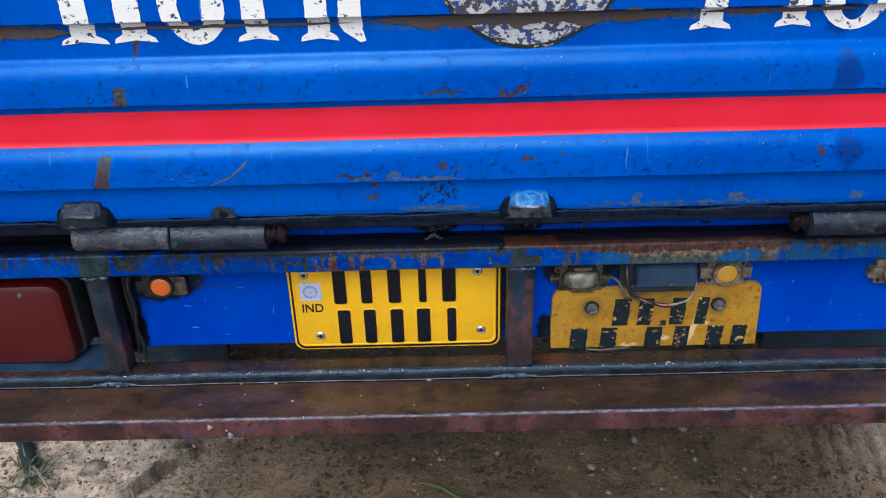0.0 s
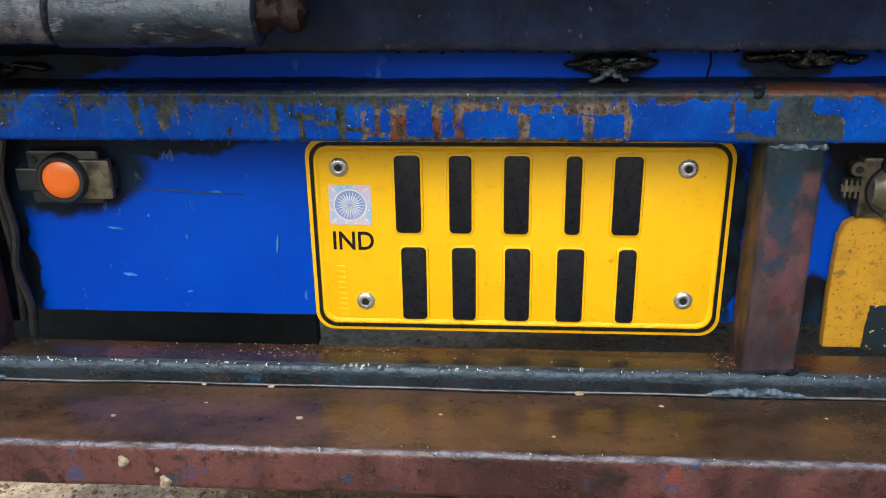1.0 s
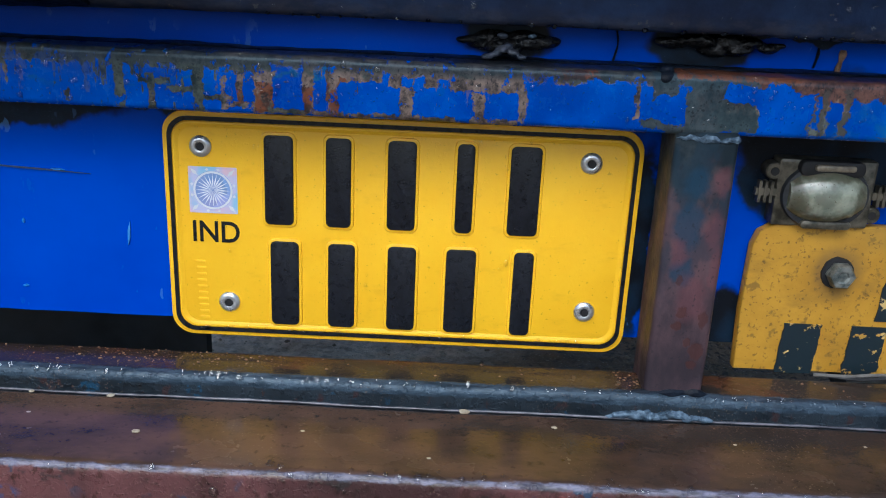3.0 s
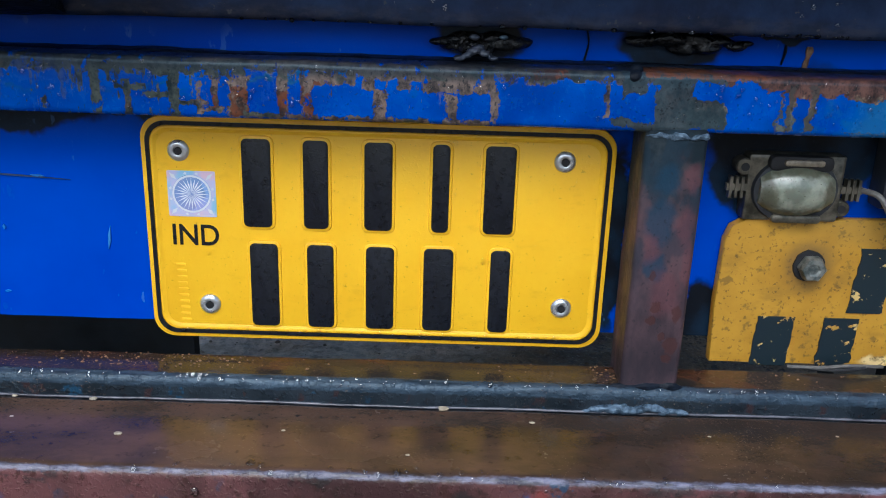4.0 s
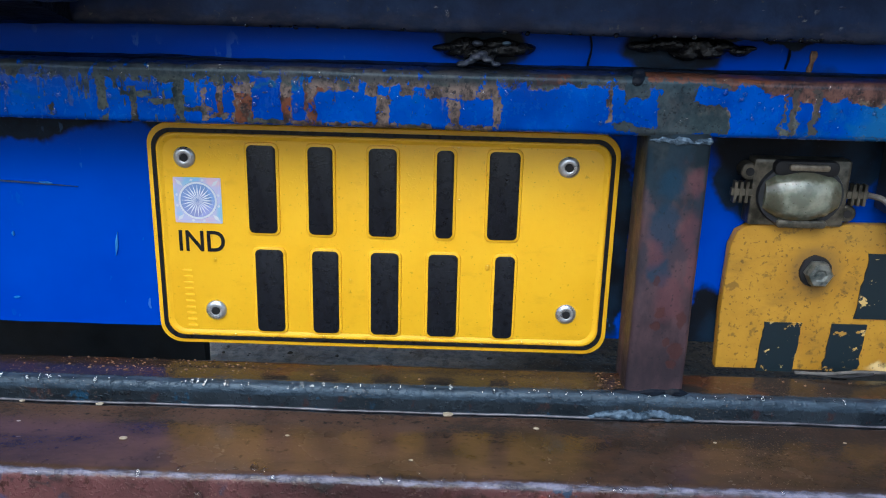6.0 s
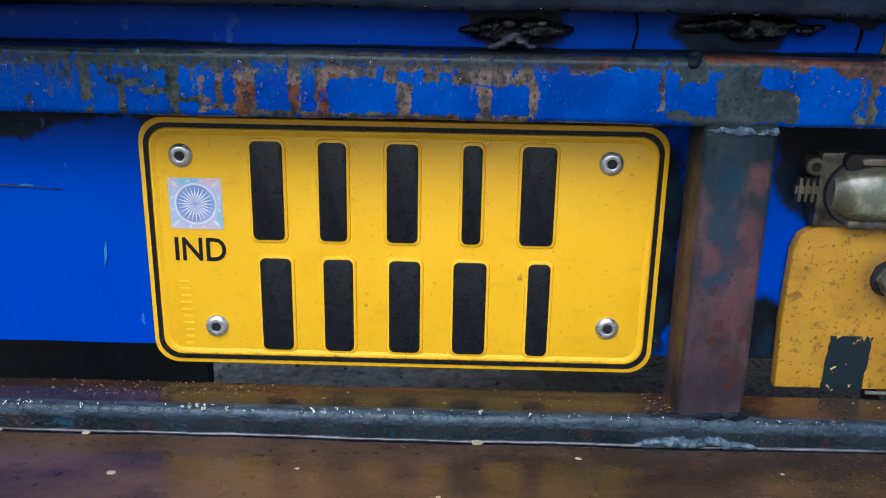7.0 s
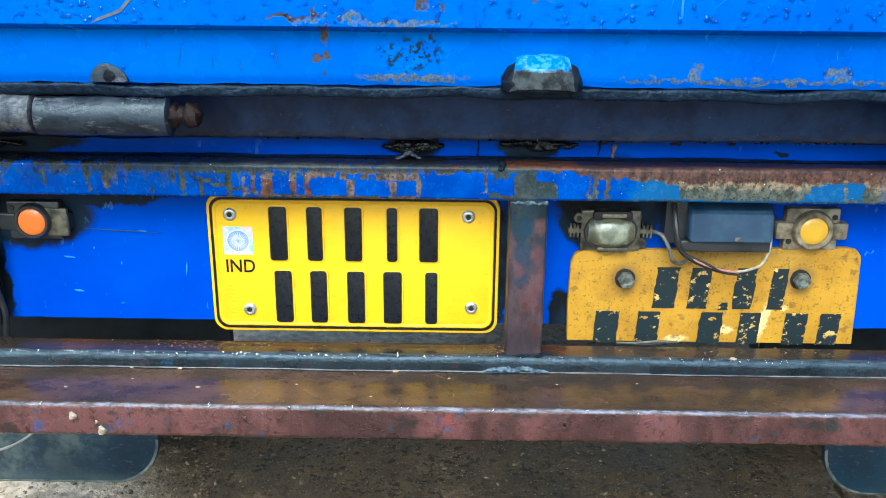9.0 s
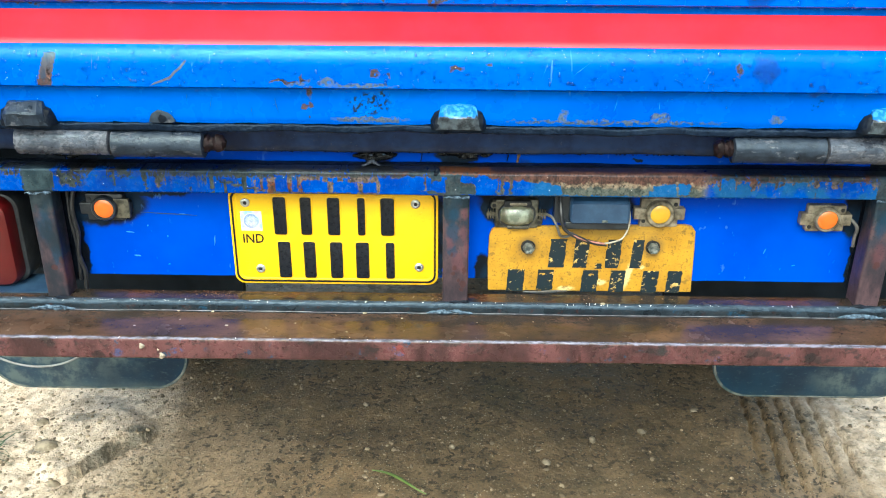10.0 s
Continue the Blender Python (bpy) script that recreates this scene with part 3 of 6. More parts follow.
def mat_ground():
    k = Nodes("wet_gritty_ground")
    big = k.noise(3.2, 6, 0.6)
    mid = k.noise(26, 6, 0.65)
    fine = k.noise(240, 4, 0.6)
    col = k.mix(k.ramp(big, 0.35, 0.65), (0.19, 0.122, 0.062), (0.3, 0.2, 0.108))
    col = k.mix(k.ramp(mid, 0.42, 0.6), k.mix(0.38, col, (0.06, 0.05, 0.03)), col)
    hole = k.math("MULTIPLY", k.ramp(k.noise(75, 3), 0.6, 0.66), 0.75)
    col = k.mix(hole, col, (0.03, 0.03, 0.018))
    moss = k.math("MULTIPLY", k.ramp(k.noise(7, 4), 0.55, 0.7), 0.4)
    col = k.mix(moss, col, (0.07, 0.075, 0.03))
    # pale broken concrete and sand lying on the earth at both sides, some of the paleness painted-in light
    wide = k.warped(5, 0.16)
    # third patch paints in the lit ground seen under the bed
    pale = k.marks(wide, [(-0.645, 0.38, 0.31, 0.36, 0), (1.06, 0.36, 0.36, 0.34, 0), (-0.25, 1.02, 0.4, 0.26, 0)], 0.22, True)
    pale = k.math("MULTIPLY", pale, k.ramp(mid, 0.3, 0.5, 0.55, 1.0))
    part_pale = k.marks(wide, [(-0.28, 0.26, 0.17, 0.2, 0), (0.69, 0.2, 0.1, 0.12, 0)], 0.5, True)
    col = k.mix(k.math("MULTIPLY", part_pale, 0.45), col, (0.42, 0.3, 0.19))
    # shade under the vehicle, painted into the middle of the ground
    bed_shade = k.marks(k.warped(9, 0.14), [(0.3, 0.36, 0.3, 0.2, -8), (0.12, 0.27, 0.14, 0.09, 0), (0.5, 0.22, 0.08, 0.06, 0), (-0.08, 0.43, 0.16, 0.1, 0)], 0.4, True)
    col = k.mix(k.math("MULTIPLY", bed_shade, 0.33), col, (0.062, 0.045, 0.022))
    sand = k.mix(k.ramp(k.noise(60, 5, 0.65), 0.35, 0.65), (0.52, 0.39, 0.27), (0.84, 0.68, 0.52))
    col = k.mix(pale, col, sand)
    crack = k.marks(k.warped(50, 0.02), [(-0.385, 0.295, 0.06, 0.01, 50), (-0.36, 0.33, 0.02, 0.018, 0), (-0.5, 0.29, 0.012, 0.008, 0), (-0.46, 0.37, 0.025, 0.01, 0)], 0.4, True)
    col = k.mix(k.math("MULTIPLY", crack, 0.75), col, (0.05, 0.05, 0.035))
    col = k.mix(k.math("MULTIPLY", k.ramp(fine, 0.55, 0.7), 0.22), col, (0.5, 0.37, 0.22))
    col = k.mix(k.math("MULTIPLY", k.ramp(k.noise(330, 3), 0.58, 0.68), 0.35), col, (0.06, 0.048, 0.033))
    blot = k.ramp(k.noise(55, 4, 0.6), 0.54, 0.64)
    col = k.mix(k.math("MULTIPLY", blot, 0.4), col, (0.075, 0.06, 0.035))
    grit = k.ramp(k.cells(190), 0.28, 0.12)
    col = k.mix(k.math("MULTIPLY", k.math("MULTIPLY", grit, k.ramp(k.noise(60, 2), 0.45, 0.6)), 0.7), col, (0.58, 0.5, 0.37))
    # small dark pits between the grains
    shaken = k.warped(130, 0.012)
    pits = k.math("MULTIPLY", k.ramp(k.noise(105, 3, 0.55, at=shaken), 0.55, 0.6), k.ramp(k.noise(11, 3), 0.36, 0.56))
    small = k.math("MULTIPLY", k.ramp(k.noise(260, 2, 0.5), 0.62, 0.68), 0.7)
    pits = k.math("MULTIPLY", k.math("MAXIMUM", pits, small), k.math("SUBTRACT", 1.0, k.math("MULTIPLY", pale, 0.85)))
    col = k.mix(k.math("MULTIPLY", pits, 0.8), col, (0.026, 0.021, 0.014))
    wet = k.math("SUBTRACT", k.ramp(big, 0.35, 0.65, 0.5, 0.8), k.math("MULTIPLY", pale, 0.22))
    k.set(Base_Color=col, Roughness=wet)
    k.bump(k.math("SUBTRACT", k.math("ADD", k.math("ADD", mid, k.math("MULTIPLY", fine, 0.15)), k.math("MULTIPLY", grit, 0.35)), k.math("MULTIPLY", pits, 0.4)), 1.0, 0.008)
    return k.m


def mat_flap():
    k = Nodes("muddy_rubber")
    x, y, z = k.xyz()
    w = k.warped(30, 0.03)
    smear = k.marks(w, [(-0.48, 0.18, 0.1, 0.08, 0), (-0.36, 0.2, 0.04, 0.04, 0), (0.7, 0.16, 0.06, 0.03, 0)], 0.6)
    low = k.ramp(k.math("ADD", z, k.math("MULTIPLY", k.noise(40, 5, 0.7), 0.035)), 0.165, 0.14)
    spat = k.math("MULTIPLY", k.ramp(k.noise(1.0, 5, 0.75, (90, 90, 190)), 0.55, 0.66), 0.5)
    mud = k.math("MAXIMUM", k.math("MULTIPLY", k.math("MULTIPLY", smear, 0.75), k.ramp(k.noise(45, 5, 0.65), 0.4, 0.62)), k.math("MAXIMUM", k.math("MULTIPLY", k.math("MULTIPLY", low, 0.55), k.ramp(x, 0.3, 0.1, 0.35, 1.0)), spat))
    col = k.mix(mud, k.mix(k.ramp(k.noise(14, 3), 0.35, 0.65), (0.002, 0.018, 0.042), (0.004, 0.034, 0.07)), (0.1, 0.135, 0.135))
    k.set(Base_Color=col, Roughness=0.4)
    k.bump(k.noise(160, 4), 0.2, 0.001)
    return k.m


def mat_lens(name, colour, rough=0.2, coat=0.6):
    k = Nodes(name)
    k.set(Base_Color=colour, Roughness=rough, Coat_Weight=coat, Coat_Roughness=0.1, Subsurface_Weight=0.3, Subsurface_Scale=0.004)
    k.bump(k.noise(300, 3), 0.12, 0.0005)
    return k.m


def mat_milk():
    k = Nodes("milky_lens")
    col = k.mix(k.ramp(k.noise(90, 4, 0.6), 0.35, 0.65), (0.13, 0.142, 0.11), (0.28, 0.295, 0.23))
    # darker lens edges: dirt, with the barrel's end shading painted in
    dirt = k.marks(k.warped(160, 0.006), [(0.1655, 0.525, 0.0035, 0.006, 0), (0.178, 0.5195, 0.014, 0.0022, 0), (0.178, 0.5375, 0.015, 0.0024, 0), (0.1905, 0.527, 0.0026, 0.008, 0), (0.1645, 0.531, 0.0028, 0.009, 0)], 0.5)
    col = k.mix(k.math("MULTIPLY", dirt, 0.75), col, (0.05, 0.045, 0.025))
    col = k.mix(k.math("MULTIPLY", k.ramp(k.noise(620, 2), 0.66, 0.7), 0.7), col, (0.06, 0.055, 0.03))
    k.set(Base_Color=col, Roughness=0.22, Coat_Weight=0.4, Coat_Roughness=0.08, Subsurface_Weight=0.2, Subsurface_Scale=0.003)
    k.bump(k.noise(300, 3), 0.12, 0.0005)
    return k.m


def mat_hologram():
    k = Nodes("hologram_foil")
    h = k.noise(85, 2, 0.5)
    c = k.mix(k.ramp(h, 0.36, 0.5), (0.36, 0.62, 0.85), (0.62, 0.62, 0.86))
    c = k.mix(k.ramp(h, 0.5, 0.64), c, (0.8, 0.6, 0.74))
    k.set(Base_Color=c, Metallic=0.3, Roughness=0.3)
    return k.m


def mat_lug():
    k = Nodes("chipped_blue_steel")
    x, y, z = k.xyz()
    n = k.noise(140, 5, 0.65)
    # blue paint on the upper facet, its top highlight put into the colour
    paint = k.ramp(k.math("ADD", z, k.math("MULTIPLY", n, 0.008)), 0.6478, 0.6492)
    steel = k.mix(k.ramp(n, 0.35, 0.65), (0.012, 0.016, 0.022), (0.06, 0.075, 0.09))
    k.set(Base_Color=k.mix(paint, steel, k.mix(k.ramp(k.noise(300, 3), 0.45, 0.6), (0.015, 0.13, 0.42), (0.06, 0.24, 0.5))), Roughness=0.2)
    k.bump(n, 0.6, 0.001)
    return k.m


def mat_water():
    k = Nodes("rain_water")
    t = k.t
    clear, shine = t.nodes.new("ShaderNodeBsdfTransparent"), t.nodes.new("ShaderNodeBsdfGlossy")
    clear.inputs[0].default_value = (0.97, 0.98, 0.99, 1)
    shine.inputs["Roughness"].default_value = 0.04
    f, m = t.nodes.new("ShaderNodeFresnel"), t.nodes.new("ShaderNodeMixShader")
    f.inputs[0].default_value = 1.45
    t.links.new(f.outputs[0], m.inputs[0])
    t.links.new(clear.outputs[0], m.inputs[1])
    t.links.new(shine.outputs[0], m.inputs[2])
    t.links.new(m.outputs[0], t.nodes["Material Output"].inputs[0])
    return k.m


M = dict(
    tailgate=mat_tailgate(), panel=mat_panel(), crossbar=mat_crossbar(), post=mat_post(),
    bumper=mat_rust_frame("bumper_wet_rust", (0.026, 0.018, 0.013), (0.095, 0.052, 0.034), (0.03, 0.022, 0.02), ((0.042, 0.02, 0.022), (0.118, 0.049, 0.051)), (-0.0838, 0.4357), ((0.045, 0.048, 0.075), (0.19, 0.19, 0.275)), 0.0004, (1.0, 0.93, 0.78)),
    sill=mat_rust_frame("sill_wet_rust", (0.01, 0.012, 0.012), (0.048, 0.03, 0.02), (0.085, 0.032, 0.014), ((0.006, 0.009, 0.013), (0.018, 0.024, 0.032)), (-0.0305, 0.4455), ((0.014, 0.024, 0.038), (0.044, 0.066, 0.095)), 0.0025, (0.7, 0.85, 1.0)),
    beam=mat_beam(),
    wet_tar=mat_simple("wet_black_sealant", (0.004, 0.005, 0.007), (0.018, 0.017, 0.017), 260, 0.24, bump=0.9, dist=0.0014, Specular_IOR_Level=0.35),
    tar=mat_simple("black_sealant", (0.003, 0.005, 0.01), (0.009, 0.013, 0.022), 130, 0.42, Specular_IOR_Level=0.12, bump=0.6, dist=0.002),
    weld=mat_simple("weld_bead", (0.024, 0.04, 0.062), (0.13, 0.18, 0.245), 260, 0.22, 0.1, bump=1.0, dist=0.0014, Specular_Tint=(0.7, 0.87, 1.0)),
    hinge=mat_hinge("worn_black_steel", (0.006, 0.01, 0.018), (0.026, 0.034, 0.052), 0.56),
    hinge_bare=mat_hinge("rubbed_steel", (0.018, 0.022, 0.034), (0.075, 0.083, 0.11), 0.48),
    pin=mat_simple("rusty_pin", (0.006, 0.004, 0.005), (0.018, 0.01, 0.011), 200, 0.55, 0.0, bump=0.6, dist=0.001, Specular_IOR_Level=0.12),
    tape=mat_simple("red_reflective_tape", (0.76, 0.008, 0.03), (0.82, 0.014, 0.048), 25, 0.35, bump=0.05),
    plate=mat_plate(), old_plate=mat_old_plate(),
    ink=mat_simple("black_foil", (0.004, 0.005, 0.008), (0.011, 0.013, 0.02), 700, 0.3, bump=0.3, Specular_IOR_Level=0.28),
    old_ink=mat_peeling("flaking_black_paint", (0.004, 0.013, 0.02), 0.6, ((0.4, 0.22, 0.03), (0.6, 0.42, 0.14))),
    white_paint=mat_peeling("flaking_white_paint", (0.88, 0.87, 0.83), 0.6),
    emblem=mat_peeling("flaking_grey_paint", (0.5, 0.51, 0.52), 0.5),
    zinc=mat_simple("zinc_rivet", (0.45, 0.46, 0.47), (0.72, 0.73, 0.75), 220, 0.3, 0.8),
    dark=mat_simple("dark_hole", (0.004, 0.004, 0.005), (0.01, 0.01, 0.012), 80, 0.6),
    holo=mat_hologram(), holo_line=mat_simple("hologram_white", (0.72, 0.76, 0.85), (0.85, 0.86, 0.92), 90, 0.3, 0.2),
    holo_blue=mat_simple("hologram_blue", (0.2, 0.38, 0.72), (0.36, 0.4, 0.75), 60, 0.3, 0.2),
    bolt=mat_simple("dull_bolt", (0.05, 0.065, 0.066), (0.24, 0.25, 0.23), 240, 0.4, 0.5, bump=0.5),
    chrome=mat_simple("dirty_chrome", (0.026, 0.026, 0.02), (0.16, 0.145, 0.112), 130, 0.35, 0.5, bump=0.5),
    beige=mat_simple("dirty_beige_plastic", (0.06, 0.048, 0.032), (0.3, 0.255, 0.185), 110, 0.4, 0.1, bump=0.6, dist=0.001),
    black_plastic=mat_simple("black_plastic", (0.012, 0.014, 0.018), (0.03, 0.034, 0.04), 90, 0.35),
    housing=mat_simple("blue_grey_housing", (0.014, 0.034, 0.075), (0.03, 0.064, 0.12), 70, 0.4),
    orange=mat_lens("orange_lens", (0.75, 0.16, 0.02), 0.3, 0.3), yellow=mat_lens("amber_yellow_lens", (0.6, 0.34, 0.025), 0.3, 0.3),
    milk=mat_milk(), red=mat_lens("dark_red_lens", (0.075, 0.003, 0.004), 0.35, 0.2),
    wire_black=mat_simple("wire_black", (0.01, 0.01, 0.012), (0.025, 0.025, 0.028), 200, 0.4),
    wire_pink=mat_simple("wire_pink", (0.3, 0.12, 0.1), (0.42, 0.2, 0.16), 200, 0.5),
    wire_white=mat_simple("wire_cream", (0.2, 0.18, 0.14), (0.36, 0.32, 0.25), 200, 0.5),
    wire_grey=mat_simple("wire_grey", (0.07, 0.065, 0.06), (0.14, 0.13, 0.12), 200, 0.5),
    lug=mat_lug(),
    flap=mat_flap(), rubber=mat_simple("tyre_rubber", (0.012, 0.012, 0.012), (0.03, 0.03, 0.03), 60, 0.6),
    under=mat_simple("underbody_paint", (0.003, 0.006, 0.01), (0.008, 0.013, 0.02), 30, 0.7, Specular_IOR_Level=0.2),
    rim=mat_simple("rim_paint", (0.2, 0.2, 0.2), (0.3, 0.3, 0.3), 30, 0.5),
    ground=mat_ground(), stone=mat_simple("pebble", (0.12, 0.09, 0.055), (0.36, 0.29, 0.2), 90, 0.6, bump=0.4, dist=0.001),
    dark_stem=mat_simple("dark_stem", (0.006, 0.014, 0.013), (0.02, 0.035, 0.028), 60, 0.5),
    dark_leaf=mat_simple("dark_wet_grass", (0.02, 0.045, 0.02), (0.09, 0.13, 0.06), 60, 0.45),
    rust_band=mat_peeling("rust_band", (0.075, 0.055, 0.045), 0.62),
    leaf=mat_simple("grass_green", (0.09, 0.14, 0.03), (0.17, 0.22, 0.06), 60, 0.45),
    flake=mat_simple("pale_flake", (0.26, 0.21, 0.14), (0.46, 0.4, 0.3), 300, 0.6),
    grit=mat_simple("rusty_grit", (0.07, 0.03, 0.012), (0.3, 0.17, 0.08), 300, 0.5),
    scratch_dark=mat_simple("scratched_primer", (0.02, 0.035, 0.08), (0.04, 0.07, 0.16), 300, 0.4), scratch_pale=mat_simple("scuffed_paint", (0.02, 0.15, 0.5), (0.07, 0.26, 0.62), 300, 0.35),
    gouge=mat_simple("scraped_primer", (0.045, 0.03, 0.04), (0.1, 0.13, 0.2), 110, 0.5),
    lip=mat_simple("lip_black_paint", (0.002, 0.005, 0.013), (0.008, 0.014, 0.03), 150, 0.3, bump=0.8, dist=0.0016, Specular_IOR_Level=0.2, Specular_Tint=(0.55, 0.75, 1.0)),
    petal=mat_simple("dried_petal", (0.14, 0.11, 0.08), (0.42, 0.36, 0.28), 300, 0.6),
    water=mat_water(), wet_glint=mat_simple("glinting_water", (0.04, 0.04, 0.05), (0.17, 0.165, 0.19), 60, 0.1, Coat_Weight=0.6, Coat_Roughness=0.03),
    dry_mud=mat_simple("dried_mud", (0.02, 0.045, 0.055), (0.16, 0.16, 0.14), 60, 0.7),
)


# ---- mesh helpers ----
def loft(bm, loops, caps=(True, True), closed=True):
    """Skin between equal loops of points."""
    rows = [[bm.verts.new(p) for p in lp] for lp in loops]
    n = len(rows[0])
    for a, b in zip(rows, rows[1:]):
        for i in range(n if closed else n - 1):
            j = (i + 1) % n
            bm.faces.new((a[i], a[j], b[j], b[i]))
    if caps[0]:
        bm.faces.new(rows[0][::-1])
    if caps[1]:
        bm.faces.new(rows[-1])
    return rows


def rrect(cx, cz, w, h, r, n=5):
    """A rounded rectangle in x and z."""
    r = max(min(r, w / 2 - 1e-5, h / 2 - 1e-5), 1e-5)
    out = []
    for qx, qz, a0 in ((1, 1, 0), (-1, 1, 90), (-1, -1, 180), (1, -1, 270)):
        for i in range(n + 1):
            a = radians(a0 + 90 * i / n)
            out.append((cx + qx * (w / 2 - r) + r * math.cos(a), cz + qz * (h / 2 - r) + r * math.sin(a)))
    return out


def slab(bm, cx, cz, w, h, r, back, front, bevel=0.0, n=5):
    """A rounded plate facing -y, from y = back to y = front (front < back), with a bevelled front edge."""
    def ring(y, d):
        return [(x, y, z) for x, z in rrect(cx, cz, w - 2 * d, h - 2 * d, r - d * 0.6, n)]
    loops = [ring(back, 0), ring(front + bevel, 0)]
    if bevel:
        loops += [ring(front + bevel * 0.3, bevel * 0.3), ring(front, bevel)]
    loft(bm, loops)


def box(bm, x0, x1, y0, y1, z0, z1, b=0.0):
    """A box with its four long edges along x rounded by b."""
    def prof(x, d=0.0):
        if not b:
            return [(x, y0, z0), (x, y1, z0), (x, y1, z1), (x, y0, z1)]
        return [(x, p, q) for p, q in rrect((y0 + y1) / 2, (z0 + z1) / 2, y1 - y0 - d, z1 - z0 - d, b, 4)]
    return loft(bm, [prof(x0), prof(x1)])


def turned(bm, axis, centre, steps, n=20, wob=0.0):
    """A turned body: steps of (place along the axis, radius); axis 'x' or 'y'."""
    cx, cy, cz = centre
    loops = []
    for s, r in steps:
        lp = []
        for i in range(n):
            a = 2 * math.pi * i / n
            q = r * (1 + wob * noise.noise((s * 90, math.cos(a) * 2, math.sin(a) * 2)))
            lp.append((cx + s, cy + q * math.cos(a), cz + q * math.sin(a)) if axis == "x" else (cx + q * math.cos(a), cy + s, cz + q * math.sin(a)))
        loops.append(lp)
    loft(bm, loops)


def bar_x(bm, x0, x1, y0, y1, z0, z1, b, step=0.012, wob=0.0006):
    """A long rounded tube along x, slightly uneven as rolled and beaten steel is."""
    n = max(2, int((x1 - x0) / step))
    prof = rrect((y0 + y1) / 2, (z0 + z1) / 2, y1 - y0, z1 - z0, b, 5)
    loops = []
    for i in range(n + 1):
        x = x0 + (x1 - x0) * i / n
        lp = []
        for k, (y, z) in enumerate(prof):
            d = noise.noise_vector((x * 22, y * 40, z * 40)) * wob + noise.noise_vector((x * 140, y * 90, z * 90)) * wob * 0.35
            lp.append((x, y + d.y, z + d.z))
        loops.append(lp)
    loft(bm, loops)


def post_z(bm, cx, cy, s, z0, z1, b):
    """An upright rounded square tube."""
    n = 12
    loops = []
    for i in range(n + 1):
        z = z0 + (z1 - z0) * i / n
        loops.append([(x + noise.noise((x * 60, y * 60, z * 50)) * 0.0004, y, z) for x, y in rrect(cx, cy, s, s, b, 4)])
    loft(bm, loops)


def shake(bm, amp, scale):
    for v in bm.verts:
        v.co += noise.noise_vector(v.co * scale) * amp
    return bm


def tube(bm, pts, r, n=8):
    """A round cable through points, smoothed."""
    pts = [Vector(p) for p in pts]
    path = []
    for i in range(len(pts) - 1):
        p0, p1, p2, p3 = pts[max(i - 1, 0)], pts[i], pts[i + 1], pts[min(i + 2, len(pts) - 1)]
        for s in range(8):
            t = s / 8
            path.append(0.5 * (2 * p1 + (p2 - p0) * t + (2 * p0 - 5 * p1 + 4 * p2 - p3) * t * t + (3 * p1 - p0 - 3 * p2 + p3) * t ** 3))
    path.append(pts[-1])
    loops = []
    for i, p in enumerate(path):
        d = (path[min(i + 1, len(path) - 1)] - path[max(i - 1, 0)]).normalized()
        u = d.cross(Vector((0.3, 1, 0.2))).normalized()
        w = d.cross(u)
        loops.append([p + r * (u * math.cos(2 * math.pi * k / n) + w * math.sin(2 * math.pi * k / n)) for k in range(n)])
    loft(bm, loops)


def finish(name, bm, material, smooth):
    bmesh.ops.recalc_face_normals(bm, faces=bm.faces)
    me = bpy.data.meshes.new(name)
    bm.to_mesh(me)
    bm.free()
    me.materials.append(material)
    if smooth:
        me.polygons.foreach_set("use_smooth", [True] * len(me.polygons))
        me.set_sharp_from_angle(angle=radians(38))
    return me


def part(name, bm, material, parent, label="", smooth=True, kind=""):
    ob = new(name, finish(name, bm, material, smooth))
    ob.parent = parent
    top = parent
    while top.parent:
        top = top.parent
    ob.matrix_parent_inverse = Matrix.Translation(-top.location) if parent == top else Matrix.Identity(4)
    return tagged(ob, label=label, kind=kind)


def thing(name, bm, material, label, category, group="", kind="", smooth=True):
    return tagged(new(name, finish(name, bm, material, smooth)), label, category, group, kind)


def new_bm():
    return bmesh.new()


def drops(places, rmin, rmax, seed):
    """Rain drops: flat beads at (place, outward direction)."""
    rnd = random.Random(seed)
    bm = new_bm()
    for p, nrm in places:
        r = rmin + (rmax - rmin) * rnd.random() ** 2.0
        nrm = Vector(nrm).normalized()
        u = nrm.cross(Vector((0, 0.3, 1))).normalized()
        w = nrm.cross(u)
        tall = rnd.uniform(0.9, 1.5)
        loops = []
        for h, q in ((-0.15, 1.02), (0.14, 0.96), (0.36, 0.72), (0.46, 0.34)):
            loops.append([Vector(p) + r * (nrm * h + q * (u * math.cos(a) + w * tall * math.sin(a))) for a in [2 * math.pi * i / 9 for i in range(9)]])
        loft(bm, loops)
    return bm


# ---- ground: one sheet, fine near the vehicle, reaching the horizon ----
def graded(lo, hi, step, far):
    mid = list(np.arange(lo, hi + step / 2, step))
    out, d, x = [], step, lo
    while x > -far:
        d *= 1.35
        x -= d
        out.append(x)
    out2, d, x = [], step, hi
    while x < far:
        d *= 1.35
        x += d
        out2.append(x)
    return out[::-1] + mid + out2


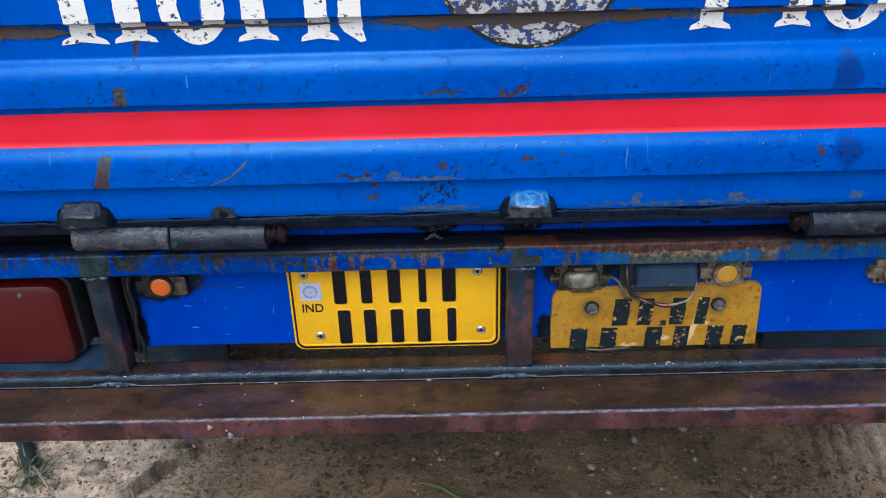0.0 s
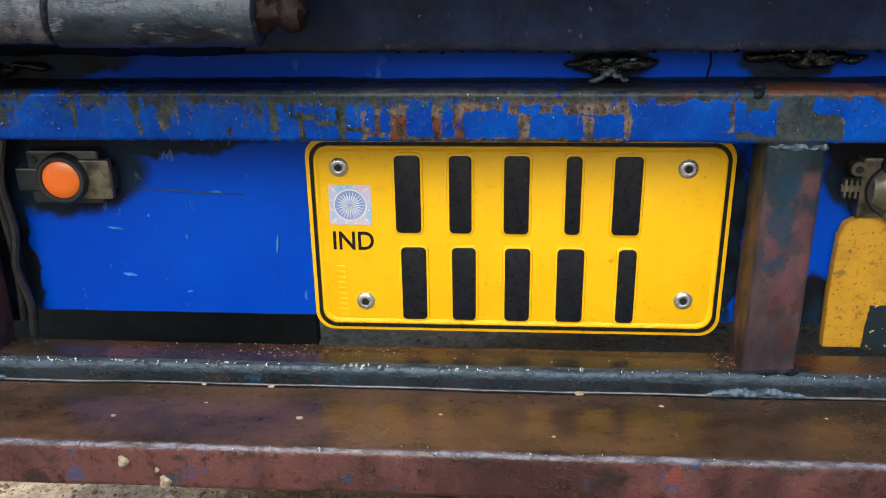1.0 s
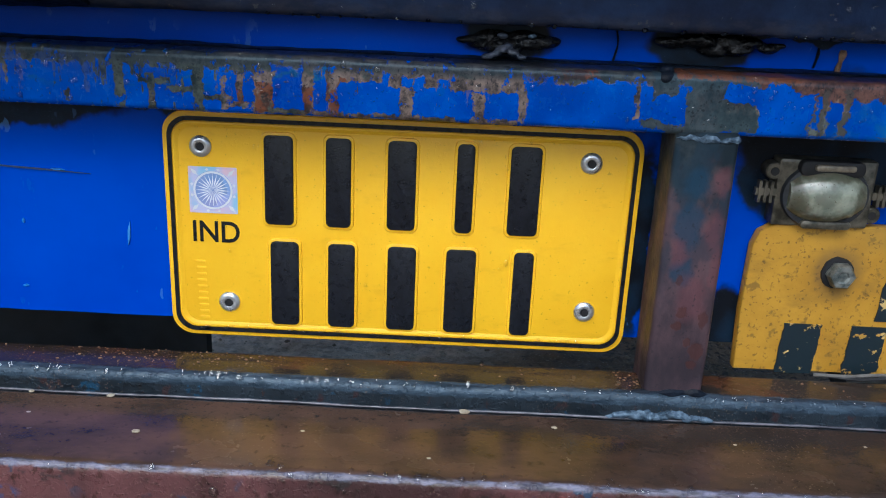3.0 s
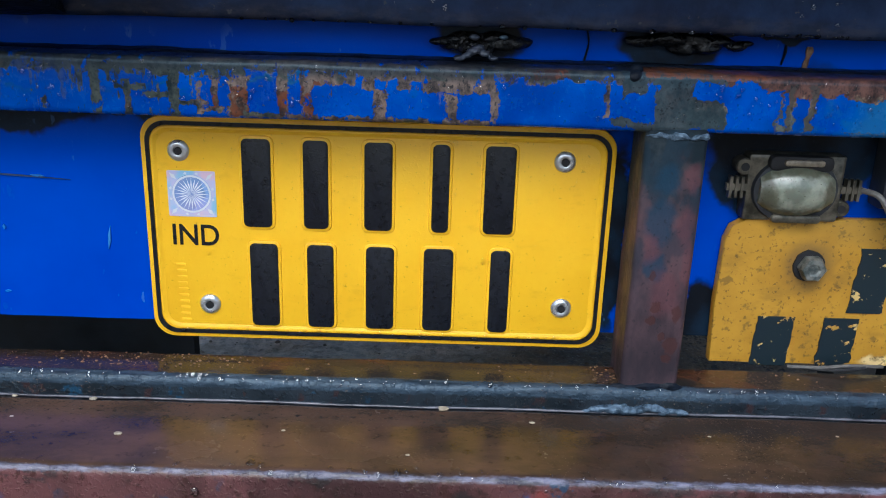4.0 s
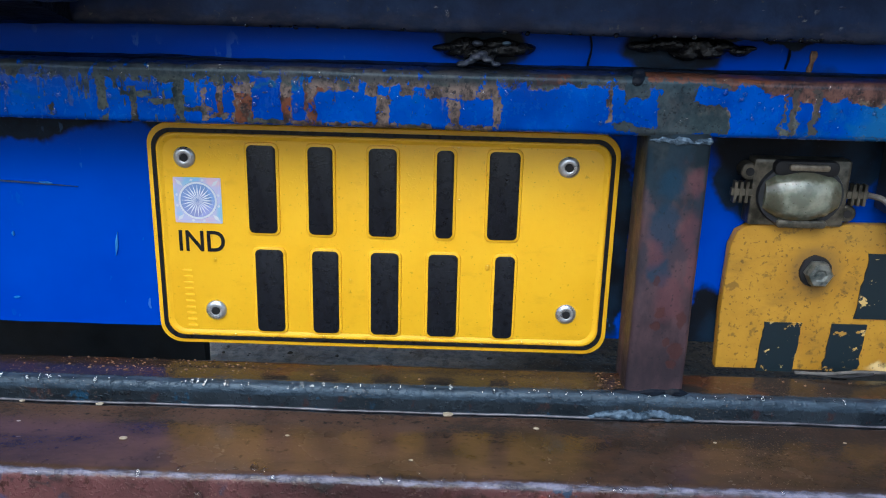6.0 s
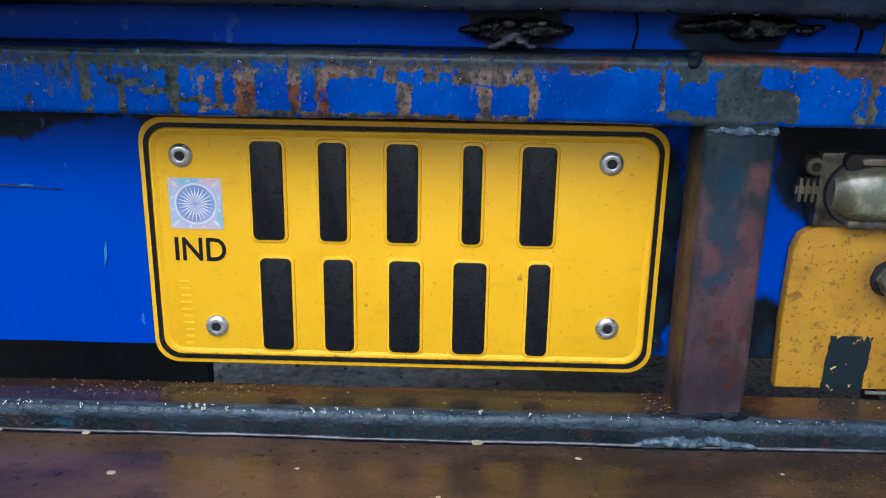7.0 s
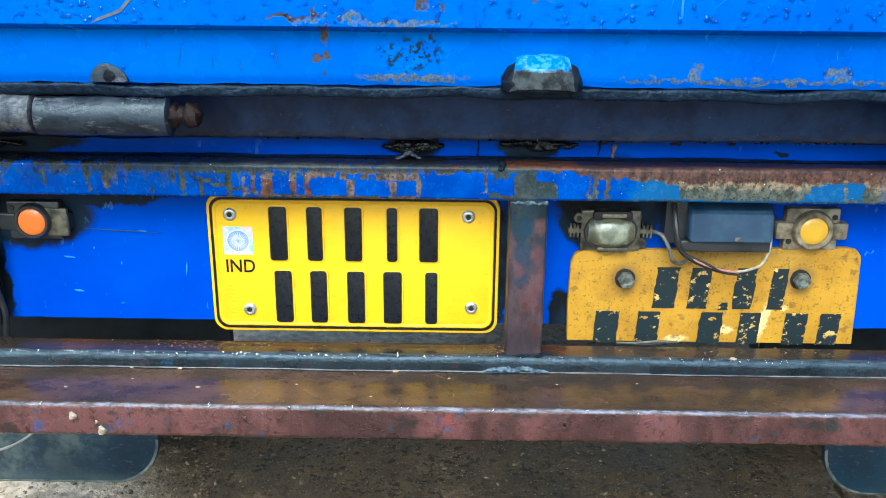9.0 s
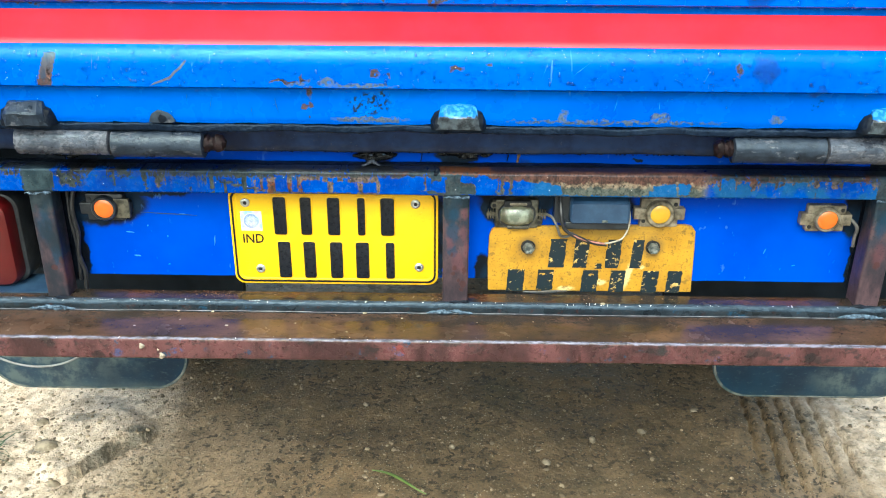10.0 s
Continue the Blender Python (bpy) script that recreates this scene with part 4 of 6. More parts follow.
def ground_height(x, y):
    h = 0.012 * noise.noise((x * 2.1, y * 2.1, 3)) + 0.006 * noise.noise((x * 9, y * 9, 1)) + 0.0028 * noise.noise((x * 38, y * 38, 5))
    h += 0.0016 * noise.noise((x * 95, y * 95, 8))
    # broken lump with a steep side
    ax, ay, bx, by = -0.435, 0.235, -0.352, 0.335
    ux, uy = bx - ax, by - ay
    ln = math.hypot(ux, uy)
    along = ((x - ax) * ux + (y - ay) * uy) / ln
    side = ((x - ax) * uy - (y - ay) * ux) / ln + 0.022 * noise.noise((x * 24, y * 24, 2)) + 0.006 * noise.noise((x * 90, y * 90, 2))
    if -0.03 < along < ln + 0.03 and -0.16 < side < 0.03:
        e = max(0.0, min(1.0, (along + 0.03) / 0.03)) * max(0.0, min(1.0, (ln + 0.03 - along) / 0.03))
        if side < 0:
            h += e * 0.015 * max(0.0, 1 + side / 0.16)
        else:
            h -= e * 0.01 * max(0.0, 1 - side / 0.02)
    # tyre tread print
    if 0.57 < x < 0.74 and 0.2 < y < 0.52:
        e = min(1.0, (x - 0.57) / 0.02, (0.74 - x) / 0.02) * min(1.0, (0.52 - y) / 0.04, (y - 0.2) / 0.08)
        s = math.sin(2 * math.pi * (x - 0.13 * (y - 0.35) + 0.0012 * math.sin(y * 160)) / 0.0275)
        h *= 1 - 0.55 * e
        h -= e * 0.016 * max(0.0, s) ** 5
    fade = max(0.0, 1 - max(abs(x - 0.1), abs(y - 0.4)) / 30)
    return h * fade


gx, gy = graded(-0.75, 1.05, 0.0055, 900), graded(0.12, 1.3, 0.0065, 900)
gv = [(x, y, GROUND + ground_height(x, y)) for y in gy for x in gx]
nx = len(gx)
gf = [(j * nx + i, j * nx + i + 1, (j + 1) * nx + i + 1, (j + 1) * nx + i) for j in range(len(gy) - 1) for i in range(nx - 1)]
gm = bpy.data.meshes.new("ground")
gm.from_pydata(gv, [], gf)
gm.materials.append(M["ground"])
gm.polygons.foreach_set("use_smooth", [True] * len(gm.polygons))
tagged(new("ground", gm), "wet brown gritty earth and broken concrete ground", "ground", kind="structure")

# gravel strewn on it
rnd = random.Random(4)
bm = new_bm()


def pebble(bm, x, y, r, rnd):
    z = GROUND + ground_height(x, y)
    sx, sy, sz, turn = rnd.uniform(0.8, 1.5), rnd.uniform(0.7, 1.1), rnd.uniform(0.5, 0.85), rnd.uniform(0, 6.3)
    loops = []
    for h, q in ((-0.6, 0.6), (0.1, 1.0), (0.65, 0.7), (0.95, 0.25)):
        lp = []
        for i in range(6):
            a = 2 * math.pi * i / 6
            k = r * q * rnd.uniform(0.8, 1.15)
            px, py = k * sx * math.cos(a), k * sy * math.sin(a)
            lp.append((x + px * math.cos(turn) - py * math.sin(turn), y + px * math.sin(turn) + py * math.cos(turn), z + r * h * sz))
        loops.append(lp)
    loft(bm, loops)


for _ in range(2600):
    x, y = rnd.uniform(-0.75, 1.0), 0.15 + 0.8 * rnd.random() ** 1.2
    if rnd.random() < 0.35 and x > -0.3 or 0.56 < x < 0.76 and y < 0.54:
        continue
    pebble(bm, x, y, 0.001 + 0.0034 * rnd.random() ** 3.4, rnd)
k = Nodes("gravel_grit")
isl = k.t.nodes.new("ShaderNodeNewGeometry").outputs["Random Per Island"]
k.set(Base_Color=k.mix(isl, k.mix(k.noise(200, 3), (0.05, 0.036, 0.02), (0.14, 0.1, 0.06)), (0.34, 0.26, 0.17)), Roughness=0.6)
for _ in range(3200):
    side = rnd.random() < 0.7
    x, y = (rnd.uniform(-0.75, -0.26), rnd.uniform(0.18, 0.72)) if side else (rnd.uniform(0.6, 1.0), rnd.uniform(0.25, 0.7))
    if 0.56 < x < 0.76 and y < 0.54 and rnd.random() < 0.85:
        continue
    pebble(bm, x, y, 0.001 + 0.0031 * rnd.random() ** 2.6, rnd)
thing("gravel", bm, k.m, "small grey and brown gravel strewn over wet earth", "gravel", kind="stuff")

for i, (x, y, r) in enumerate([(0.415, 0.36, 0.009), (0.335, 0.335, 0.008), (0.12, 0.31, 0.006), (-0.49, 0.30, 0.016), (-0.52, 0.36, 0.012), (0.51, 0.42, 0.008), (-0.02, 0.42, 0.006), (0.26, 0.28, 0.007), (-0.45, 0.22, 0.011)]):
    bm = new_bm()
    pebble(bm, x, y, r, rnd)
    thing("stone", bm, M["stone"], "small pale rounded stone lying on wet ground", "stone", group="stones on the ground")

# blade of grass and a tuft
bm = new_bm()
a, b = Vector((0.006, 0.244, GROUND + 0.01)), Vector((0.085, 0.197, GROUND + 0.01))
loops = []
for i in range(13):
    t = i / 12
    c = a.lerp(b, t) + Vector((0, 0.004 * math.sin(t * 5), 0.004 * math.sin(t * 3.1)))
    wd = 0.0026 * math.sin(math.pi * min(1, 0.06 + t * 0.9)) + 0.0004
    loops.append([c + Vector((0.4 * wd, wd, 0)), c + Vector((0, 0, 0.0012)), c - Vector((0.4 * wd, wd, 0)), c - Vector((0, 0, 0.0006))])
loft(bm, loops)
thing("grass_blade", bm, M["leaf"], "single fresh green blade of grass lying on the ground", "grass")
bm = new_bm()
for i in range(40):
    x0, y0 = -0.585 + rnd.uniform(-0.03, 0.02), 0.285 + rnd.uniform(-0.03, 0.02)
    top = Vector((x0 + rnd.uniform(-0.02, 0.07), y0 + rnd.uniform(-0.06, 0.03), GROUND + rnd.uniform(0.008, 0.03)))
    base = Vector((x0, y0, GROUND - 0.004))
    lp = []
    for s in range(5):
        t = s / 4
        c = base.lerp(top, t) + Vector((0, 0, 0.012 * math.sin(t * 3.1)))
        wd = 0.0016 * (1 - t) + 0.0003
        lp.append([c + Vector((wd, 0, 0)), c + Vector((0, wd, 0)), c - Vector((wd, 0, 0))])
    loft(bm, lp)
thing("grass_tuft", bm, M["dark_leaf"], "small dark tuft of wet grass on the ground", "grass", kind="stuff")
bm = new_bm()
tube(bm, [(-0.66, 0.41, GROUND + 0.012), (-0.63, 0.37, GROUND + 0.014), (-0.605, 0.33, GROUND + 0.012), (-0.583, 0.297, GROUND + 0.006)], 0.011, 10)
shake(bm, 0.004, 60)
thing("stick", bm, M["dark_stem"], "dark wet stick lying on pale gravel", "stick")
bm = new_bm()
tube(bm, [(-0.585, 0.3, GROUND + 0.01), (-0.562, 0.275, GROUND + 0.014), (-0.54, 0.25, GROUND + 0.01)], 0.0022, 6)
thing("straw", bm, M["flake"], "pale dry straw lying on the ground", "straw")


# ---- the vehicle ----
car = new("cargo_three_wheeler")
car.location = (0.12, 0.6, GROUND)
tagged(car, "blue three-wheeled goods carrier with rusty steel bumper, seen from behind", "vehicle")
X0, X1 = -0.54, 0.78

# bed, underbody and running gear; unseen bed floor and walls added to shade the underside
bm = new_bm()
box(bm, X0, X1, 0.03, 1.5, 0.6, 0.625)
part("bed_floor", bm, M["under"], car, "dark steel bed floor")
for x in (X0, X1 - 0.012):
    bm = new_bm()
    box(bm, x, x + 0.012, -0.06, 1.5, 0.61, 1.02)
    part("side_wall", bm, M["panel"], car, "blue bed side wall")
for x in (-0.1, 0.3):
    bm = new_bm()
    box(bm, x, x + 0.04, 0.09, 1.5, 0.5, 0.6)
    part("chassis_rail", bm, M["under"], car)
for x0, x1 in ((-0.53, -0.175), (0.415, 0.77)):
    bm = new_bm()
    pts = [(0.32, 0.27), (0.335, 0.27), (0.335, 0.575), (0.62, 0.575), (0.62, 0.595), (0.32, 0.595)]
    loft(bm, [[(x, y, z) for y, z in pts] for x in (x0, x1)])
    part("mudguard", bm, M["under"], car, "dark mudguard behind the rubber flap", smooth=False)
for x in (-0.385, 0.625):
    bm = new_bm()
    steps = [(-0.055, 0.15), (-0.058, 0.19), (-0.045, 0.212), (-0.02, 0.22), (0.02, 0.22), (0.045, 0.212), (0.058, 0.19), (0.055, 0.15)]
    turned(bm, "x", (x, 0.66, GROUND + 0.214), steps, 40)
    wheel = part("wheel", bm, M["rubber"], car, "black rubber tyre on the wet ground")
    bm = new_bm()
    turned(bm, "x", (x, 0.66, GROUND + 0.214), [(-0.059, 0.03), (-0.06, 0.145), (-0.0585, 0.149), (0.0585, 0.149), (0.06, 0.145), (0.059, 0.03)], 32)
    part("rim", bm, M["rim"], wheel)
bm = new_bm()
turned(bm, "x", (0.12, 0.66, GROUND + 0.214), [(-0.45, 0.03), (0.45, 0.03)], 14)
part("axle", bm, M["under"], car)
bm = new_bm()
turned(bm, "x", (0.12, 2.0, GROUND + 0.21), [(-0.05, 0.15), (-0.045, 0.205), (0.0, 0.215), (0.045, 0.205), (0.05, 0.15)], 32)
part("front_wheel", bm, M["rubber"], car)
bm = new_bm()
box(bm, X0 + 0.05, X1 - 0.05, 1.5, 2.5, 0.5, 1.5, 0.08)
part("cab", bm, M["panel"], car, "blue driver's cab")


# tailgate with pressed ribs
FLAT, RIB = -0.068, -0.077
CREASE = (0.6635, 0.731, 0.794, 0.8615, 0.929)


def gate_y(z):
    """The outer face of the tailgate at height z."""
    for c in CREASE:
        d = z - c
        if -0.0001 <= d < 0.037:
            if d < 0.003:
                return FLAT + (RIB - FLAT) * max(0.0, d / 0.003) ** 0.7
            if d < 0.014:
                return RIB
            s = (d - 0.014) / 0.023
            return RIB + (FLAT - RIB) * s ** 3.2
    return FLAT


def gate_point(x, z, out=0.0):
    dent = 0.0011 * noise.noise((x * 7, z * 11, 2)) + 0.0005 * noise.noise((x * 28, z * 22, 6))
    return (x, gate_y(z) + dent - out, z)


zs = [0.6335, 0.634, 0.636, 0.64]
z = 0.645
while z < 1.0:
    zs.append(z)
    near = min(abs(z - c - d) for c in CREASE for d in (0.0, 0.003))
    z += 0.0008 if near < 0.0035 else 0.0017
zs += [1.0]
zs = sorted(zs)
bm = new_bm()
gxs = list(np.linspace(X0, X1, 150))
outer = []
for q in zs:
    row = [gate_point(x, q, 0.0 if q > 0.635 else -0.0015) for x in gxs]
    if q < 0.637:
        row = [(a, b, c + 0.0012 * noise.noise((a * 45, 0, 4)) + 0.0008 * noise.noise((a * 150, 0, 4))) for a, b, c in row]
    outer.append(row)
inner = [[(x, -0.05, 1.0) for x in gxs], [(x, -0.05, 0.6335) for x in gxs]]
loft(bm, outer + inner, (False, False), closed=False)
bmesh.ops.contextual_create(bm, geom=[e for e in bm.edges if e.is_boundary and all(abs(v.co.x - X0) < 1e-6 for v in e.verts)])
bmesh.ops.contextual_create(bm, geom=[e for e in bm.edges if e.is_boundary and all(abs(v.co.x - X1) < 1e-6 for v in e.verts)])
tailgate = part("tailgate", bm, M["tailgate"], car, "glossy blue ribbed steel tailgate, rain-wet, chipped and scratched")

# black folded lip under the tailgate
bm = new_bm()
bar_x(bm, X0 + 0.01, X1 - 0.01, -0.0675, -0.05, 0.626, 0.6325, 0.002, 0.004, 0.0022)
part("lip", bm, M["lip"], tailgate, "black folded lip with flaking paint")

# red tape
bm = new_bm()
rows = []
for i, q in enumerate(np.linspace(0.6995, 0.7262, 12)):
    rows.append([gate_point(x, q, 0.0006) for x in gxs])
rows.append([(x, y + 0.0006, z) for x, y, z in rows[-1]])
rows.insert(0, [(x, y + 0.0006, z) for x, y, z in rows[0]])
loft(bm, rows, (False, False), closed=False)
part("tape", bm, M["tape"], tailgate, "red reflective tape strip")


def painted(bm, outline, holes=()):
    """A flat painted shape laid on the tailgate: triangles of an x, z outline that follow the ribs."""
    vs = [bm.verts.new((x, 0, z)) for x, z in outline]
    edges = [bm.edges.new((vs[i], vs[(i + 1) % len(vs)])) for i in range(len(vs))]
    for hole in holes:
        hv = [bm.verts.new((x, 0, z)) for x, z in hole]
        edges += [bm.edges.new((hv[i], hv[(i + 1) % len(hv)])) for i in range(len(hv))]
    bmesh.ops.triangle_fill(bm, edges=edges, use_beauty=True)
    for c in (0.768, 0.773, 0.778, 0.783, 0.788, 0.7938, 0.7948, 0.796, 0.7971, 0.802, 0.807, 0.811, 0.815, 0.818, 0.821, 0.824, 0.8265, 0.829, 0.8312, 0.838, 0.85, 0.8614, 0.8625, 0.8645, 0.88, 0.889, 0.8945, 0.9):
        geom = list(bm.verts) + list(bm.edges) + list(bm.faces)
        bmesh.ops.bisect_plane(bm, geom=geom, plane_co=(0, 0, c), plane_no=(0, 0, 1))
    for v in bm.verts:
        jag = noise.noise((v.co.x * 300, v.co.z * 300, 1)) * 0.0007
        v.co = gate_point(v.co.x + jag, v.co.z, 0.0007)
    return bm


def stem(x0, x1, z0, z1, foot):
    """One stroke with a curved serif foot and head."""
    h = 0.0075
    pts = [(x0 - foot, z0 + 0.001), (x0 - foot * 0.4, z0 + 0.0015), ((x0 + x1) / 2, z0 + 0.003), (x1 + foot * 0.4, z0 + 0.0015), (x1 + foot, z0 + 0.001), (x1 + foot * 0.8, z0 + h * 0.6), (x1, z0 + h)]
    return pts + [(x1, z1 - h), (x1 + foot, z1), (x0 - foot, z1), (x0, z1 - h)] + [(x0, z0 + h), (x0 - foot * 0.8, z0 + h * 0.6)]


def oval(cx, cz, rx, rz, n=28):
    return [(cx + rx * math.cos(2 * math.pi * i / n), cz + rz * math.sin(2 * math.pi * i / n)) for i in range(n)]


BASE = 0.7755
letters = [new_bm()]


def add_shape(bm, outline, holes=(), lift=0.0):
    b2 = new_bm()
    painted(b2, outline, holes)
    bmesh.ops.translate(b2, verts=b2.verts, vec=(0, -lift, 0))
    me = bpy.data.meshes.new("stroke")
    b2.to_mesh(me)
    b2.free()
    bm.from_mesh(me)
    bpy.data.meshes.remove(me)


add_shape(letters[0], stem(-0.2155, -0.197, BASE + 0.0025, 0.878, 0.0085))
add_shape(letters[0], stem(-0.178, -0.16, BASE + 0.003, 0.878, 0.007))
add_shape(letters[0], [(-0.1965, 0.824), (-0.1785, 0.824), (-0.1785, 0.836), (-0.1965, 0.836)], lift=0.0003)
bm = new_bm()
add_shape(bm, oval(-0.123, 0.8075, 0.0235, 0.0305), [oval(-0.124, 0.809, 0.0085, 0.0215)])
letters.append(bm)
bm = new_bm()
add_shape(bm, stem(-0.088, -0.0715, BASE + 0.002, 0.842, 0.0065))
add_shape(bm, oval(-0.061, 0.831, 0.011, 0.009, 16), lift=0.0003)
letters.append(bm)
bm = new_bm()
add_shape(bm, stem(-0.043, -0.027, BASE + 0.001, 0.842, 0.006))
add_shape(bm, [(-0.0205, 0.79), (-0.017, 0.784), (-0.005, 0.776), (-0.001, 0.777), (-0.0035, 0.786), (-0.0025, 0.825), (-0.008, 0.836), (-0.017, 0.84), (-0.0265, 0.836), (-0.0265, 0.828), (-0.0195, 0.826), (-0.0175, 0.82)], lift=0.0003)
letters.append(bm)
bm = new_bm()
add_shape(bm, stem(0.241, 0.2575, BASE + 0.002, 0.886, 0.007))
add_shape(bm, oval(0.27, 0.864, 0.022, 0.022, 24), [oval(0.268, 0.864, 0.009, 0.013, 16)], lift=0.0003)
letters.append(bm)
bm = new_bm()
add_shape(bm, stem(0.3005, 0.317, BASE + 0.0025, 0.888, 0.005))
letters.append(bm)
bm = new_bm()
add_shape(bm, oval(0.3515, 0.807, 0.0265, 0.031), [oval(0.3515, 0.805, 0.012, 0.022)])
letters.append(bm)
for bm in letters:
    part("letter", bm, M["white_paint"], tailgate, "hand-painted white serif letter, flaking", smooth=False)

# round emblem, worn grey with a black rim
bm = new_bm()
add_shape(bm, oval(0.117, 0.8345, 0.064, 0.0635, 40))
emblem = part("emblem", bm, M["emblem"], tailgate, "worn grey and white painted disc", smooth=False)
bm = new_bm()
add_shape(bm, oval(0.117, 0.8345, 0.067, 0.0665, 40), [oval(0.117, 0.8345, 0.064, 0.0635, 40)], lift=0.0002)
part("emblem_rim", bm, M["old_ink"], tailgate, "thin black painted rim", smooth=False)

# scratches in the paint
for name, mat, rows in (("dark_scratch", "scratch_dark", ((-0.085, 0.649, 0.009, 12), (-0.067, 0.645, 0.006, 4), (-0.051, 0.644, 0.006, -8), (-0.03, 0.649, 0.009, -12), (-0.104, 0.656, 0.004, 0), (-0.175, 0.685, 0.008, 6), (-0.096, 0.752, 0.006, 20), (0.262, 0.741, 0.005, 40))),
                        ("pale_scratch", "scratch_pale", ((0.218, 0.683, 0.011, 52), (0.19, 0.684, 0.009, 20), (0.292, 0.657, 0.002, 10), (0.286, 0.652, 0.005, -10), (0.32, 0.68, 0.007, 25), (0.25, 0.651, 0.006, 12), (-0.094, 0.684, 0.009, 6), (0.165, 0.74, 0.006, 30)))):
    for x, z, ln, turn in rows:
        u, w = (math.sin(radians(turn)), math.cos(radians(turn))), (math.cos(radians(turn)), -math.sin(radians(turn)))
        bm = new_bm()
        add_shape(bm, [(x - u[0] * ln, z - u[1] * ln), (x + w[0] * 0.00026, z + w[1] * 0.00026), (x + u[0] * ln, z + u[1] * ln), (x - w[0] * 0.0002, z - w[1] * 0.0002)], lift=-0.0003)
        part(name, bm, M[mat], tailgate, smooth=False)
bm = new_bm()
add_shape(bm, [(-0.1305, 0.6668), (-0.1255, 0.6686), (-0.118, 0.6712), (-0.1125, 0.6735), (-0.1075, 0.6785), (-0.1035, 0.6815), (-0.0985, 0.688), (-0.1, 0.6882), (-0.1055, 0.682), (-0.1095, 0.6792), (-0.1135, 0.6752), (-0.119, 0.6728), (-0.126, 0.6702)], lift=-0.0003)
part("gouge", bm, M["gouge"], tailgate, "slanting gouge down to grey primer and rust", smooth=False)

# rust along the crease, over the lettering
bm = new_bm()
n = 60
for x0, x1, zc, hh in ((0.0, 0.236, 0.7915, 0.0072), (-0.285, -0.215, 0.7885, 0.0045), (-0.2, -0.01, 0.7905, 0.0013), (0.24, 0.36, 0.792, 0.0018)):
    up, dn = [], []
    for i in range(n + 1):
        x = x0 + (x1 - x0) * i / n
        e = min(1, 5 * i / n, 5 * (n - i) / n) * hh + 0.0002
        up.append((x, zc + e * (0.75 + 0.7 * noise.noise((x * 60, 0, 1)) + 0.5 * noise.noise((x * 260, 0, 2)))))
        dn.append((x, zc - e * (0.75 + 0.7 * noise.noise((x * 60, 0, 7)) + 0.5 * noise.noise((x * 260, 0, 9)))))
    add_shape(bm, dn + up[::-1], lift=0.0007)
part("rust_band", bm, M["rust_band"], tailgate, "brown rust band along the rib crease", smooth=False)

# welded lugs on the lower edge
for x, w, top in ((-0.2385, 0.046, "hinge"), (0.1205, 0.046, "tailgate"), (0.475, 0.046, "tailgate")):
    bm = new_bm()
    loops = []
    for i in range(15):
        t = i / 14
        s = math.sin(math.pi * min(1, max(0, t))) ** 0.35
        px = x + (t - 0.5) * w
        d, h0, h1 = 0.003 + 0.0085 * s, 0.631, 0.6385 + 0.0105 * s
        loops.append([(px, FLAT + 0.004, h0), (px, FLAT - d, h0 + 0.001), (px, FLAT - d - 0.001, h0 + 0.006), (px, FLAT - d + 0.001, h1 - 0.004), (px, FLAT - d * 0.55, h1), (px, FLAT + 0.004, h1 + 0.0008)])
    loft(bm, loops)
    shake(bm, 0.0009, 120)
    part("lug", bm, M["tar"], tailgate, "black welded lug with a chipped painted body")
    bm = new_bm()
    loops = []
    for i in range(9):
        t = i / 8
        e = abs(2 * t - 1) ** 6
        prof = ((0.001, 0.6522), (-0.0045, 0.6515), (-0.0125, 0.6452), (-0.0142, 0.6435), (-0.0128, 0.6335), (0.001, 0.6325))
        loops.append([(x + (t - 0.5) * (0.029 + 0.45 * (0.652 - pz)), FLAT + min(0.001, py * (1 - 0.3 * e)), pz - 0.0012 * e) for py, pz in prof])
    loft(bm, loops)
    shake(bm, 0.0009, 150)
    part("lug_body", bm, M["lug"] if top == "tailgate" else M["hinge"], tailgate, "chipped steel block", smooth=False)
for x in (-0.127,):
    bm = new_bm()
    turned(bm, "y", (x, FLAT - 0.0003, 0.6335), [(0.003, 0.0112), (-0.0006, 0.011), (-0.0014, 0.008)], 24, 0.12)
    bmesh.ops.bisect_plane(bm, geom=list(bm.verts) + list(bm.edges) + list(bm.faces), plane_co=(0, 0, 0.6342), plane_no=(0, 0, -1), clear_outer=True)
    part("weld_spot", bm, M["hinge"], tailgate, "grey ground-down weld spot")
    bm = new_bm()
    turned(bm, "y", (x + 0.001, FLAT - 0.0015, 0.6375), [(0.002, 0.0042), (-0.0002, 0.0036), (-0.0006, 0.0016)], 14, 0.3)
    part("weld_core", bm, M["tar"], tailgate)

# hinges
HY, HZ = -0.06, 0.6135


